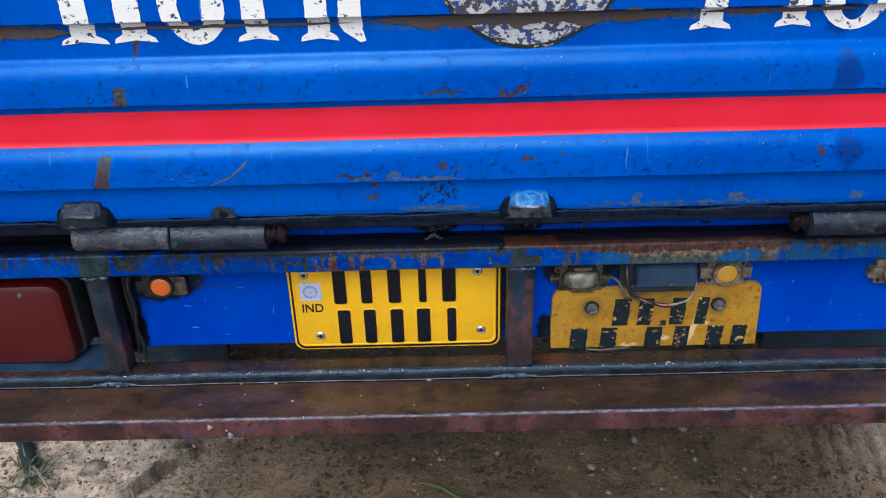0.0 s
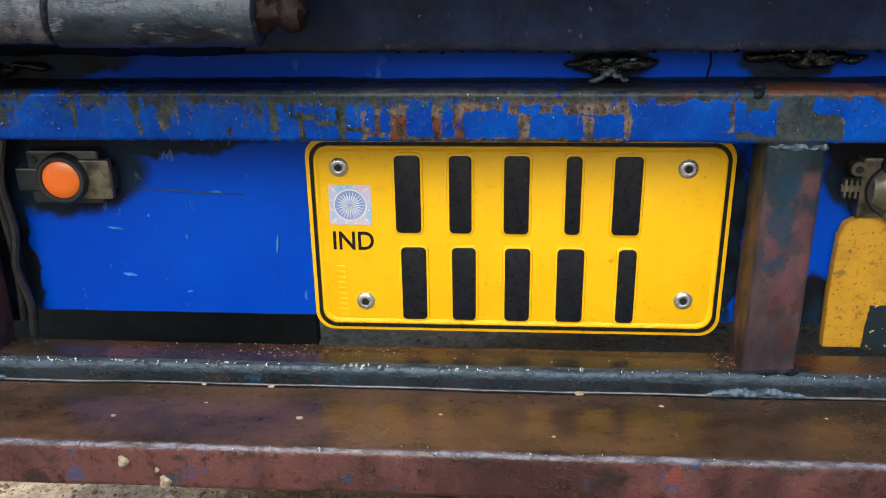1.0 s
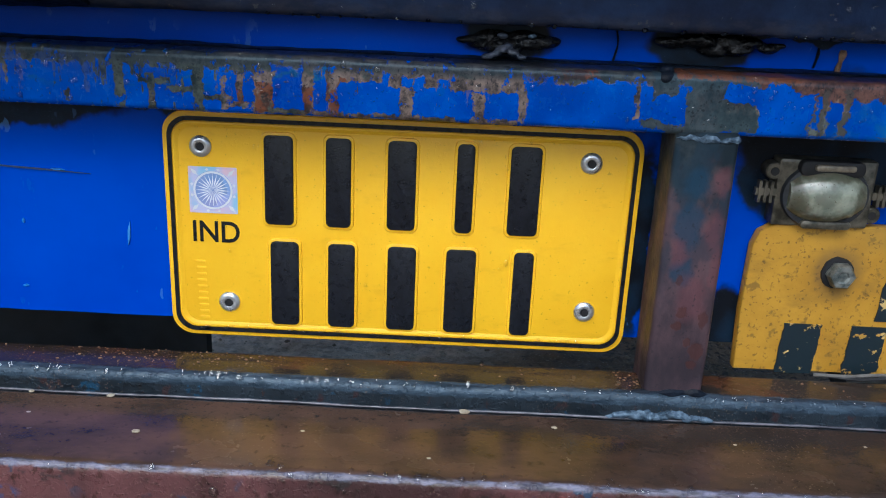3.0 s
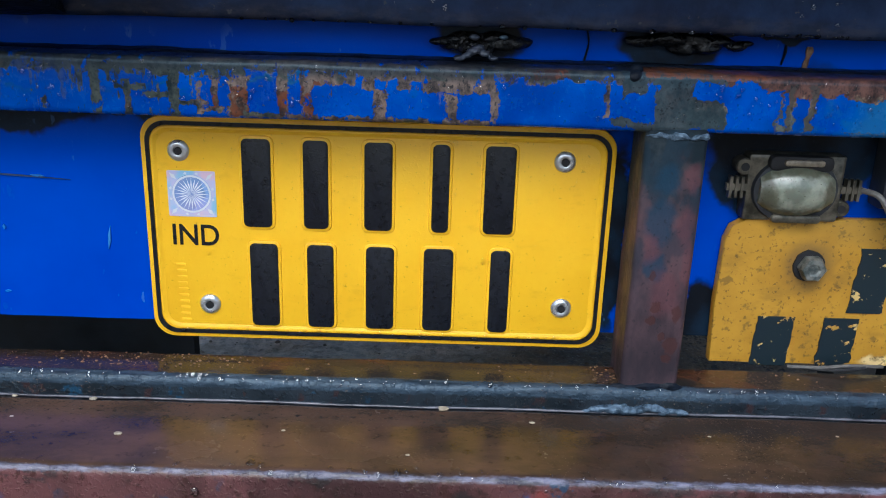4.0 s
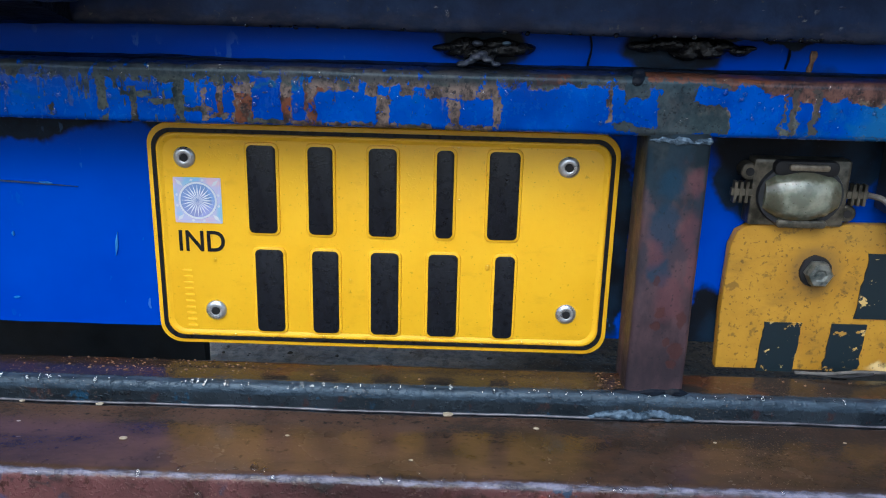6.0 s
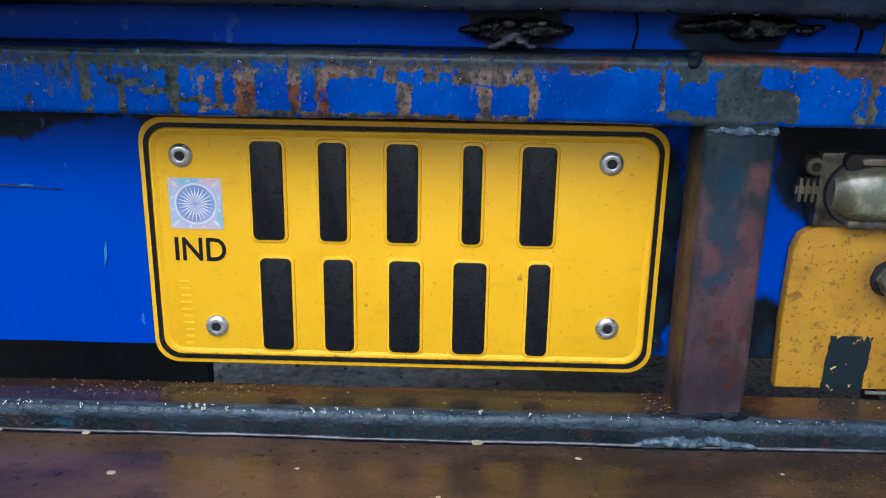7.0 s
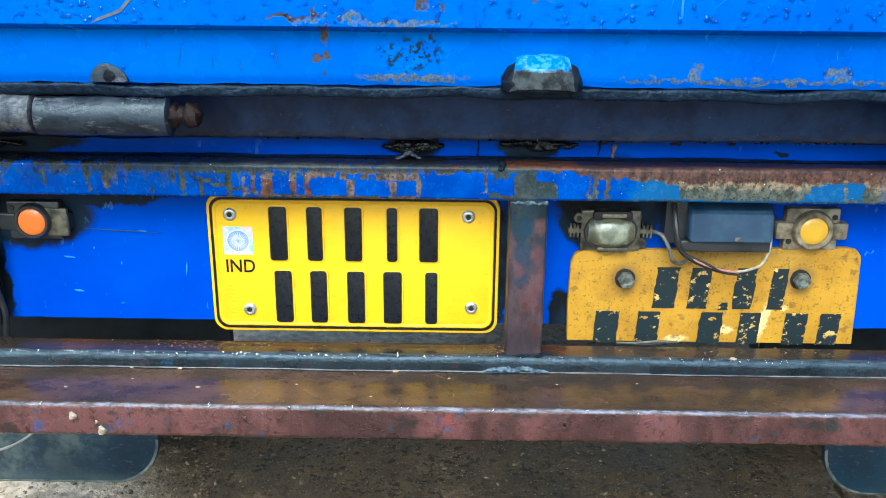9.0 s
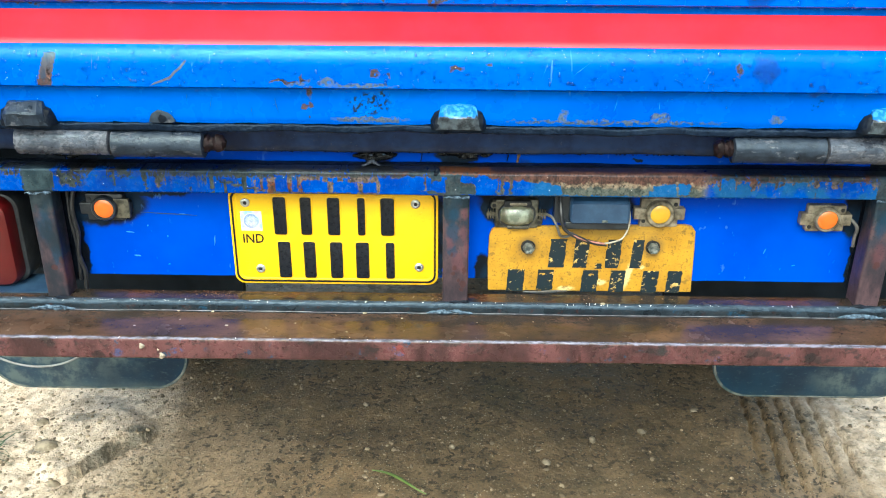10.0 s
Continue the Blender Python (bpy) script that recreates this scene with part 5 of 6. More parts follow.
def hinge(spans, pin, side):
    root = None
    for i, (a, b) in enumerate(spans):
        bm = new_bm()
        n = 16
        steps = [(a, 0.0108), (a + 0.0008, 0.0122)] + [(a + (b - a) * t / n, 0.0122 + 0.0004 * noise.noise((a * 50 + t, 3, 1))) for t in range(1, n)] + [(b - 0.0008, 0.0122), (b, 0.0108)]
        turned(bm, "x", (0, HY, HZ + (0.0016 if a < -0.2 else 0.0)), steps, 28, 0.03)
        shake(bm, 0.0005, 160)
        m = M["hinge_bare"] if i == 0 and side < 0 or i == 1 and side > 0 else M["hinge"]
        if root is None:
            root = part("hinge", bm, m, car, "thick worn steel barrel hinge of the tailgate")
        else:
            part("barrel", bm, m, root)
    bm = new_bm()
    a, b = pin
    steps = [(a, 0.003), (a + (b - a) * 0.12, 0.0066), (a + (b - a) * 0.34, 0.0078), (a + (b - a) * 0.46, 0.0072), (a + (b - a) * 0.55, 0.0052), (a + (b - a) * 0.7, 0.0056), (a + (b - a) * 0.8, 0.0074), (b, 0.0072)]
    turned(bm, "x", (0, HY, HZ), steps, 22, 0.22)
    shake(bm, 0.0012, 220)
    part("pin", bm, M["pin"], root, "rusty hinge pin end")
    # assumed leaf; its black stands in for ragged shade below the barrel
    bm = new_bm()
    x0, x1 = spans[0][0] + 0.01, spans[-1][1] - 0.022
    loft(bm, [[(x, HY + 0.004, HZ - 0.0105 + 0.002 * noise.noise((x * 60, 4, 1))), (x, -0.014, 0.5905), (x, -0.006, 0.594), (x, HY + 0.012, HZ + 0.008)] for x in np.linspace(x0, x1, 18)])
    shake(bm, 0.0016, 70)
    part("leaf", bm, M["tar"], root, "assumed hinge leaf, black for the shade under the barrel")


hinge(((-0.2545, -0.1745), (-0.1733, -0.095)), (-0.0775, -0.0955), -1)
hinge(((0.3525, 0.43), (0.4312, 0.52)), (0.338, 0.353), 1)

# beam of the bed, in the shade under the tailgate
bm = new_bm()
bar_x(bm, X0 + 0.02, X1 - 0.02, -0.014, 0.03, 0.5912, 0.628, 0.003, 0.012, 0.0009)
part("bed_beam", bm, M["beam"], car, "black painted steel beam under the tailgate")

# rear panel
bm = new_bm()
box(bm, -0.2465, 0.5045, 0.0035, 0.0055, 0.4572, 0.61, 0.0)
bmesh.ops.subdivide_edges(bm, edges=[e for e in bm.edges if abs(e.verts[0].co.x - e.verts[1].co.x) > 0.1], cuts=60, use_grid_fill=True)
for v in bm.verts:
    v.co.y += 0.0007 * noise.noise((v.co.x * 14, v.co.z * 14, 1))
    if v.co.z < 0.46:
        v.co.z += 0.0005 * noise.noise((v.co.x * 60, 1, 1))
rear = part("rear_panel", bm, M["panel"], car, "flat blue sheet steel panel with a black unpainted margin and painted-in crossbar shade")
for x, z, ln, wd, turn, mat in ((-0.156, 0.5225, 0.027, 0.00035, 93, "scratch_dark"), (-0.1145, 0.4955, 0.0055, 0.0007, 8, "scratch_pale"), (-0.196, 0.503, 0.004, 0.0006, 98, "scratch_pale"), (-0.192, 0.478, 0.0035, 0.0008, 100, "scratch_pale"), (-0.16, 0.499, 0.0012, 0.0006, 0, "scratch_pale"),
                                  (-0.143, 0.5225, 0.003, 0.0005, 95, "scratch_pale"), (-0.162, 0.469, 0.0014, 0.0006, 90, "scratch_pale"), (-0.178, 0.51, 0.001, 0.0006, 0, "scratch_pale"), (0.42, 0.49, 0.003, 0.0005, 20, "scratch_pale"), (0.45, 0.475, 0.002, 0.0006, 80, "scratch_pale")):
    u, w = (math.sin(radians(turn)), math.cos(radians(turn))), (math.cos(radians(turn)), -math.sin(radians(turn)))
    pts = [(x - u[0] * ln, z - u[1] * ln), (x - u[0] * ln * 0.3 + w[0] * wd, z - u[1] * ln * 0.3 + w[1] * wd), (x + u[0] * ln, z + u[1] * ln), (x + u[0] * ln * 0.2 - w[0] * wd, z + u[1] * ln * 0.2 - w[1] * wd)]
    bm = new_bm()
    loft(bm, [[(px, y, pz) for px, pz in pts] for y in (0.0036, 0.0026)])
    part("scratch", bm, M[mat], rear, smooth=False)
bm = new_bm()
box(bm, -0.275, -0.2475, 0.004, 0.007, 0.45, 0.6)
part("side_strip", bm, M["tar"], car)
bm = new_bm()
box(bm, 0.5055, 0.53, 0.004, 0.007, 0.45, 0.6)
part("side_strip", bm, M["tar"], car)
bm = new_bm()
box(bm, X0 + 0.02, -0.276, 0.03, 0.034, 0.45, 0.6)
part("lamp_backing", bm, M["under"], car)

def blobs(places, squash=0.7):
    """Lumps that have run together into one skin."""
    bm = new_bm()
    for x, y, z, r in places:
        got = bmesh.ops.create_icosphere(bm, subdivisions=2, radius=r)["verts"]
        for v in got:
            n = 1 + 0.3 * noise.noise((v.co.x * 260 + x * 90, v.co.y * 260, v.co.z * 260 + z * 70))
            v.co = Vector((x + v.co.x * 1.35 * n, y + v.co.y * n, z + v.co.z * squash * n))
    me = bpy.data.meshes.new("lumps")
    bm.to_mesh(me)
    bm.free()
    tmp = new("lumps_tmp", me)
    skin = tmp.modifiers.new("skin", "REMESH")
    skin.mode, skin.voxel_size = "VOXEL", 0.00045
    soft = tmp.modifiers.new("soft", "SMOOTH")
    soft.factor, soft.iterations = 0.5, 4
    bpy.context.view_layer.update()
    out = bpy.data.meshes.new_from_object(tmp.evaluated_get(bpy.context.evaluated_depsgraph_get()))
    bpy.data.objects.remove(tmp)
    bpy.data.meshes.remove(me)
    bm = new_bm()
    bm.from_mesh(out)
    bpy.data.meshes.remove(out)
    return bm


lrnd2 = random.Random(33)
# crossbar, posts, sill and bumper
bm = new_bm()
bar_x(bm, -0.5, 0.74, -0.028, -0.003, 0.5555, 0.5778, 0.0026, 0.006, 0.0006)
part("crossbar", bm, M["crossbar"], car, "square steel crossbar with flaking blue paint and rust runs")
bm = new_bm()
bar_x(bm, -0.5, 0.74, -0.0105, 0.0032, 0.568, 0.5785, 0.003, 0.004, 0.0012)
part("sealant", bm, M["tar"], car, "black sealant behind the crossbar")
for x, wide in ((-0.2635, 0.021), (0.12, 0.0245), (0.5145, 0.0225)):
    bm = new_bm()
    post_z(bm, x, -0.0155, wide, 0.4455, 0.5575, 0.0022)
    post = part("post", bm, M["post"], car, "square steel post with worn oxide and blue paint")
    bm = new_bm()
    loops = []
    for i in range(41):
        t = i / 40
        px = x - 0.019 + 0.038 * t
        r = (0.0021 + 0.0022 * noise.noise((px * 130, x * 40, 2))) * (0.35 + 0.65 * math.sin(math.pi * t) ** 0.4)
        loops.append([(px, -0.0275 - 0.9 * max(r, 0.0005) * math.cos(a), 0.4462 + 1.1 * max(r, 0.0005) * math.sin(a) - 0.0004) for a in [2 * math.pi * q / 9 for q in range(9)]])
    loft(bm, loops)
    shake(bm, 0.0008, 160)
    part("weld", bm, M["tar"], post, "lumpy dark weld bead")
    spots = []
    for i in range(54):
        t = (i + lrnd2.random()) / 54
        e = math.sin(math.pi * (0.05 + 0.9 * t))
        spots.append((x - 0.027 + 0.043 * t, -0.0312 - lrnd2.uniform(0, 0.0012), 0.4364 + lrnd2.uniform(0, 0.0036) * e, lrnd2.uniform(0.0012, 0.0024) * (0.5 + 0.5 * e)))
    bm = blobs(spots, 0.75)
    part("weld_run", bm, M["weld"], post, "pale blue-grey weld run at the foot of the post")
    bm = new_bm()
    loops = []
    for i in range(37):
        t = i / 36
        px = x - 0.0125 + 0.025 * t
        r = max(0.0004, 0.0011 + 0.0016 * noise.noise((px * 300, x * 40, 12))) * (0.3 + 0.7 * math.sin(math.pi * t) ** 0.3)
        zc = 0.5542 + 0.0018 * noise.noise((px * 170, x * 40, 15))
        loops.append([(px, -0.0277 - r * math.cos(a), zc + 1.3 * r * math.sin(a)) for a in [2 * math.pi * q / 8 for q in range(8)]])
    loft(bm, loops)
    shake(bm, 0.0006, 420)
    part("upper_weld", bm, M["weld"], post, "thin lumpy weld under the crossbar")
bm = new_bm()
bar_x(bm, -0.6, 0.84, -0.0315, -0.0065, 0.4215, 0.4468, 0.0045, 0.007, 0.0005)
part("sill", bm, M["sill"], car, "wet rusty steel sill tube with a rounded edge")
bm = new_bm()
bar_x(bm, -0.62, 0.86, -0.0845, -0.0317, 0.4125, 0.4365, 0.0042, 0.007, 0.0006)
bumper = part("bumper", bm, M["bumper"], car, "wet oxide-red rusty box-section bumper")
# line of standing water; its pale colour stands in for the sky's glint
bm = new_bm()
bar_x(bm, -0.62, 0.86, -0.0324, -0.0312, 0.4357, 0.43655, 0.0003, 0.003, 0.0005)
part("water_line", bm, M["wet_glint"], bumper, "thin line of standing rain water, sky glint put into its colour")
# lumps of weld and sealant above the crossbar
lrnd = random.Random(21)
for x0, x1, zc, r, count in ((0.026, 0.062, 0.5842, 0.0062, 16), (0.104, 0.152, 0.5868, 0.0058, 20), (-0.262, -0.215, 0.583, 0.005, 12)):
    spots = []
    for i in range(count):
        t = (i + lrnd.random()) / count
        e = math.sin(math.pi * (0.06 + 0.88 * t))
        spots.append((x0 + (x1 - x0) * t, 0.003 - lrnd.uniform(0, 0.004), zc + lrnd.uniform(-0.6, 0.4) * 0.004 * e, r * lrnd.uniform(0.55, 1.0) * (0.45 + 0.55 * e)))
    part("lump", blobs(spots, 0.6), M["wet_tar"], car, "wet black lump of weld and sealant")
bm = blobs([(0.035, -0.0135, 0.5795, 0.0017), (0.038, -0.013, 0.5805, 0.0015), (0.0405, -0.0125, 0.5822, 0.0021), (0.043, -0.0115, 0.5835, 0.0018), (0.0455, -0.012, 0.5812, 0.0019), (0.0485, -0.013, 0.5796, 0.0016), (0.041, -0.006, 0.5868, 0.0018)])
# thin dark wire, brown strap and a fleck, each as an uneven strip
for x, wd, z0, z1, kind in ((0.087, 0.0007, 0.5775, 0.5925, "tar"), (0.177, 0.0016, 0.578, 0.5865, "grit"), (0.1672, 0.0006, 0.579, 0.587, "tar")):
    drip = new_bm()
    loft(drip, [[(x + wd * (0.7 + 0.6 * noise.noise((z * 300, x * 50, 3))) * math.cos(a) + 0.0006 * math.sin(z * 400), 0.0028 + 0.0009 * math.sin(a), z) for a in [2 * math.pi * q / 7 for q in range(7)]] for z in [z0 + (z1 - z0) * i / 10 for i in range(11)]])
    part("upright_strip", drip, M[kind], car, "thin upright strip on the blue panel")
part("slag", bm, M["hinge_bare"], car, "shiny drips of weld slag")
part("slag_tip", blobs([(0.0525, -0.0045, 0.5868, 0.0015)]), M["weld"], car, "pale bright chip of weld")
bm = blobs([(0.1015, -0.026, 0.5758, 0.0026), (0.102, -0.024, 0.578, 0.0022)], 1.1)
part("knob", bm, M["tar"], car, "small black weld knob on the crossbar")

# ---- registration plate: embossed, four rivets; its writing is plain bars ----
PY = 0.0012
bm = new_bm()
slab(bm, 0.003, 0.5005, 0.2, 0.1, 0.0095, 0.0034, PY - 0.0008, 0.0006, 8)
plate = part("number_plate", bm, M["plate"], car, "yellow embossed number plate with black border")
bm = new_bm()


def frame_ring(bm, d0, d1, y):
    a = rrect(0.003, 0.5005, 0.2 - 2 * d0, 0.1 - 2 * d0, 0.0095 - d0 * 0.5, 8)
    b = rrect(0.003, 0.5005, 0.2 - 2 * d1, 0.1 - 2 * d1, 0.0095 - d1 * 0.5, 8)
    loft(bm, [[(x, PY - 0.0007, z) for x, z in a], [(x, y, z) for x, z in a], [(x, y, z) for x, z in b], [(x, PY - 0.0007, z) for x, z in b]], (False, False))


frame_ring(bm, 0.0021, 0.0038, PY - 0.0014)
part("border", bm, M["ink"], plate, "thin black border line")
bm = new_bm()
rings = []
for d, y in ((0.0039, PY - 0.0007), (0.0042, PY - 0.0013), (0.0048, PY - 0.0015), (0.0054, PY - 0.0013), (0.0068, PY - 0.0007)):
    rings.append([(x, y, z) for x, z in rrect(0.003, 0.5005, 0.2 - 2 * d, 0.1 - 2 * d, 0.0095 - d * 0.5, 8)])
loft(bm, rings, (False, False))
part("raised_edge", bm, M["plate"], plate)
row_one = ((-0.0485, 0.0185), (-0.0235, 0.016), (0.003, 0.018), (0.0295, 0.011), (0.0545, 0.0195))
row_two = ((-0.0465, 0.0185), (-0.022, 0.0175), (0.004, 0.0185), (0.0295, 0.0195), (0.0565, 0.013))
for zc, hh, row in ((0.5228, 0.0385, row_one), (0.4768, 0.0385, row_two)):
    for xc, w in row:
        bm = new_bm()
        slab(bm, xc, zc, w * 0.66 + 0.0026, hh + 0.0026, 0.003, PY - 0.0006, PY - 0.0016, 0.0008, 4)
        bed = part("embossing", bm, M["plate"], plate)
        bm = new_bm()
        slab(bm, xc, zc, w * 0.66, hh, 0.0022, PY - 0.0014, PY - 0.0021, 0.0003, 4)
        part("bar", bm, M["ink"], plate, "plain black bar")
def lettering(name, text, x0, x1, z0, z1, y, deep, material, parent, label):
    """Raised lettering facing -y, fitted into a rectangle."""
    cu = bpy.data.curves.new(name, "FONT")
    cu.body, cu.extrude, cu.resolution_u, cu.offset = text, 0.02, 4, 0.012
    tmp = new("lettering_tmp", cu)
    bpy.context.view_layer.update()
    me = bpy.data.meshes.new_from_object(tmp.evaluated_get(bpy.context.evaluated_depsgraph_get()))
    bpy.data.objects.remove(tmp)
    bpy.data.curves.remove(cu)
    bm = new_bm()
    bm.from_mesh(me)
    bpy.data.meshes.remove(me)
    xs, ys = [v.co.x for v in bm.verts], [v.co.y for v in bm.verts]
    for v in bm.verts:
        v.co = Vector((x0 + (v.co.x - min(xs)) / (max(xs) - min(xs)) * (x1 - x0), y - (deep if v.co.z > 0 else 0), z0 + (v.co.y - min(ys)) / (max(ys) - min(ys)) * (z1 - z0)))
    part(name, bm, material, parent, label, smooth=False)


lettering("country_letters", "IND", -0.0858, -0.0658, 0.4942, 0.5036, PY - 0.0007, 0.0004, M["ink"], plate, "thin dark letters IND")
for i in range(10):
    bm = new_bm()
    slab(bm, -0.0832 + 0.0001 * i, 0.485 - 0.0029 * i, 0.0042, 0.0014, 0.0004, PY - 0.0007, PY - 0.001, 0.0001, 2)
    part("pressed_bar", bm, M["plate"], plate)
bm = new_bm()
slab(bm, -0.0765, 0.5172, 0.0205, 0.0202, 0.0004, PY - 0.0007, PY - 0.00105, 0.0, 2)
holo = part("hologram", bm, M["holo"], plate, "square silvery hologram sticker with a spoked wheel")
bm = new_bm()
turned(bm, "y", (-0.0765, PY, 0.5172), [(-0.0009, 0.0084), (-0.0012, 0.0084)], 40)
part("disc", bm, M["holo_blue"], plate)
bm = new_bm()
for i in range(24):
    a = 2 * math.pi * i / 24
    u, w = Vector((math.cos(a), 0, math.sin(a))), Vector((-math.sin(a), 0, math.cos(a)))
    c = Vector((-0.0765, PY - 0.0013, 0.5172))
    vs = [bm.verts.new(p) for p in (c + u * 0.0004, c + u * 0.004 + w * 0.0003, c + u * 0.0074, c + u * 0.004 - w * 0.0003)]
    bm.faces.new(vs)
for sx in (-1, 1):
    for sz in (-1, 1):
        for turn in (15, 45, 75):
            u = Vector((sx * math.cos(radians(turn)), 0, sz * math.sin(radians(turn))))
            w = Vector((-u.z, 0, u.x))
            c = Vector((-0.0765, PY - 0.00115, 0.5172)) + u * (0.0086 if turn != 45 else 0.0088)
            ln = 0.0042 if turn == 45 else 0.0013
            bm.faces.new([bm.verts.new(p) for p in (c, c + u * ln * 0.5 + w * 0.0008, c + u * ln, c + u * ln * 0.5 - w * 0.0008)])
a, b = oval(-0.0765, 0.5172, 0.0083, 0.0083, 48), oval(-0.0765, 0.5172, 0.0074, 0.0074, 48)
loft(bm, [[(x, PY - 0.0013, z) for x, z in a], [(x, PY - 0.0013, z) for x, z in b]], (False, False))
part("spoked_wheel", bm, M["holo_line"], plate, "white printed wheel and corner ornaments", smooth=False, kind="stuff")
for xc, zc in ((-0.0811, 0.536), (0.0815, 0.5362), (-0.0712, 0.4668), (0.0845, 0.4698)):
    bm = new_bm()
    turned(bm, "y", (xc, PY, zc), [(-0.0005, 0.0046), (-0.0014, 0.0046), (-0.0024, 0.0038), (-0.0027, 0.0026), (-0.0024, 0.0019), (-0.001, 0.0017)], 24)
    part("rivet", bm, M["zinc"], plate, "zinc pop rivet with a hollow centre")
    bm = new_bm()
    turned(bm, "y", (xc + 0.0001, PY, zc - 0.0001), [(-0.0005, 0.0017), (-0.00235, 0.00165)], 14)
    part("rivet_hole", bm, M["dark"], plate)

# ---- older painted plate; its writing is plain bars ----
OY = -0.0025
bm = new_bm()
outline = [(0.1525, 0.4475), (0.1515, 0.475), (0.1523, 0.505), (0.1545, 0.511), (0.16, 0.5145), (0.25, 0.516), (0.34, 0.518), (0.346, 0.5165), (0.3492, 0.512), (0.3505, 0.49), (0.352, 0.4475)]
loft(bm, [[(x, 0.0025, z) for x, z in outline], [(x, OY + 0.0004, z) for x, z in outline], [(0.25 + (x - 0.25) * 0.997, OY, 0.482 + (z - 0.482) * 0.993) for x, z in outline]])
old = part("painted_plate", bm, M["old_plate"], car, "weathered yellow hand-painted plate with flaking black bars")


def brush_bar(xc, zc, w, h, lean):
    bm = new_bm()
    n = 10
    side = []
    for i in range(n + 1):
        side.append((w / 2 + 0.0011 * noise.noise((xc * 90, zc * 90 + i * 0.7, 3)), zc - h / 2 + h * i / n))
    pts = [(xc + a + lean * (z - zc), z) for a, z in side] + [(xc - a * 0.97 + lean * (z - zc), z) for a, z in side[::-1]]
    loft(bm, [[(x, OY + 0.0001, z) for x, z in pts], [(x, OY - 0.0006, z) for x, z in pts]])
    part("painted_bar", bm, M["old_ink"], old, "plain flaking black painted bar", smooth=False)


for xc, w in ((0.2185, 0.0155), (0.2415, 0.0135), (0.2725, 0.0135), (0.2955, 0.0105)):
    brush_bar(xc, 0.488, w, 0.03, 0.06)
brush_bar(0.2592, 0.4748, 0.006, 0.0055, 0)
for xc, w in ((0.179, 0.0165), (0.208, 0.0155), (0.2515, 0.016), (0.2785, 0.0145), (0.3105, 0.0155), (0.334, 0.014)):
    brush_bar(xc, 0.4585, w, 0.0235, 0.05)
for xc, zc in ((0.19, 0.4945), (0.31, 0.4955)):
    bm = new_bm()
    turned(bm, "y", (xc, OY, zc), [(0.0002, 0.0072), (-0.0008, 0.0068)], 18, 0.1)
    part("washer", bm, M["dark"], old, "dark washer under the bolt head")
    bm = new_bm()
    turned(bm, "y", (xc + 0.0004, OY, zc - 0.0004), [(-0.0005, 0.0058), (-0.0048, 0.0058), (-0.0058, 0.005), (-0.0058, 0.003), (-0.0052, 0.0022)], 6)
    part("bolt_head", bm, M["bolt"], old)


# ---- small marker lamps ----
def marker(cx, cz, body, bezel, lens, flip=1, big=1.0):
    bm = new_bm()
    slab(bm, cx, cz, 0.036, 0.0265 * big, 0.0015, 0.0035, -0.0035, 0.001, 3)
    lamp = part("marker_lamp", bm, M[body], car, "small round marker lamp on a dirty stepped base")
    bm = new_bm()
    slab(bm, cx, cz - 0.001, 0.048, 0.0115, 0.001, 0.0035, -0.0048, 0.001, 3)
    part("base_strip", bm, M[body], lamp)
    for s in (-1, 1):
        bm = new_bm()
        turned(bm, "y", (cx + s * 0.0145 * flip, -0.0036, cz - s * 0.0085), [(0.0005, 0.0021), (-0.0006, 0.0018)], 10)
        part("screw", bm, M["dark"], lamp)
    bm = new_bm()
    turned(bm, "y", (cx, 0, cz), [(-0.0034, 0.0125 * big), (-0.0075, 0.0122 * big), (-0.0088, 0.0112 * big), (-0.0088, 0.0096), (-0.0076, 0.0092)], 32)
    part("bezel", bm, M[bezel], lamp)
    bm = new_bm()
    turned(bm, "y", (cx, 0, cz), [(-0.004, 0.0093), (-0.0079, 0.0092), (-0.0089, 0.0078), (-0.0093, 0.0045), (-0.0094, 0.0008)], 28)
    part("lens", bm, M[lens], lamp, "coloured plastic lens")


marker(-0.2138, 0.5312, "black_plastic", "black_plastic", "orange")
marker(0.47, 0.5275, "beige", "beige", "orange", -1)
marker(0.3125, 0.5315, "beige", "beige", "yellow", -1, 1.1)
bm = new_bm()
slab(bm, -0.2, 0.5305, 0.019, 0.0195, 0.0012, -0.002, -0.0053, 0.0008, 3)
part("base_corner", bm, M["chrome"], car, "bare brassy corner of the lamp base")

# white lamp with a barrel lens
bm = new_bm()
slab(bm, 0.1775, 0.529, 0.0405, 0.0285, 0.0012, 0.0035, -0.0045, 0.0012, 3)
white = part("white_lamp", bm, M["chrome"], car, "number plate lamp with milky barrel lens and corroded base")
for s in (-1, 1):
    bm = new_bm()
    for q in range(3):
        box(bm, 0.1775 + s * (0.0215 + q * 0.0024), 0.1775 + s * (0.0227 + q * 0.0024), -0.0055, -0.002, 0.5245, 0.5335)
    box(bm, 0.1775 + s * 0.0195, 0.1775 + s * 0.0285, -0.005, -0.0025, 0.5275, 0.5305)
    part("terminal", bm, M["chrome"], white, smooth=False)
    bm = new_bm()
    turned(bm, "y", (0.1775 + s * 0.0215, 0, 0.529 - s * 0.0085), [(0.0034, 0.0036), (-0.0035, 0.0036), (-0.004, 0.003)], 16)
    part("ear", bm, M["chrome"], white)
    bm = new_bm()
    turned(bm, "y", (0.1775 + s * 0.0215, 0, 0.529 - s * 0.0085), [(-0.0035, 0.0019), (-0.0042, 0.0018)], 10)
    part("ear_hole", bm, M["dark"], white)
bm = new_bm()
loops = []
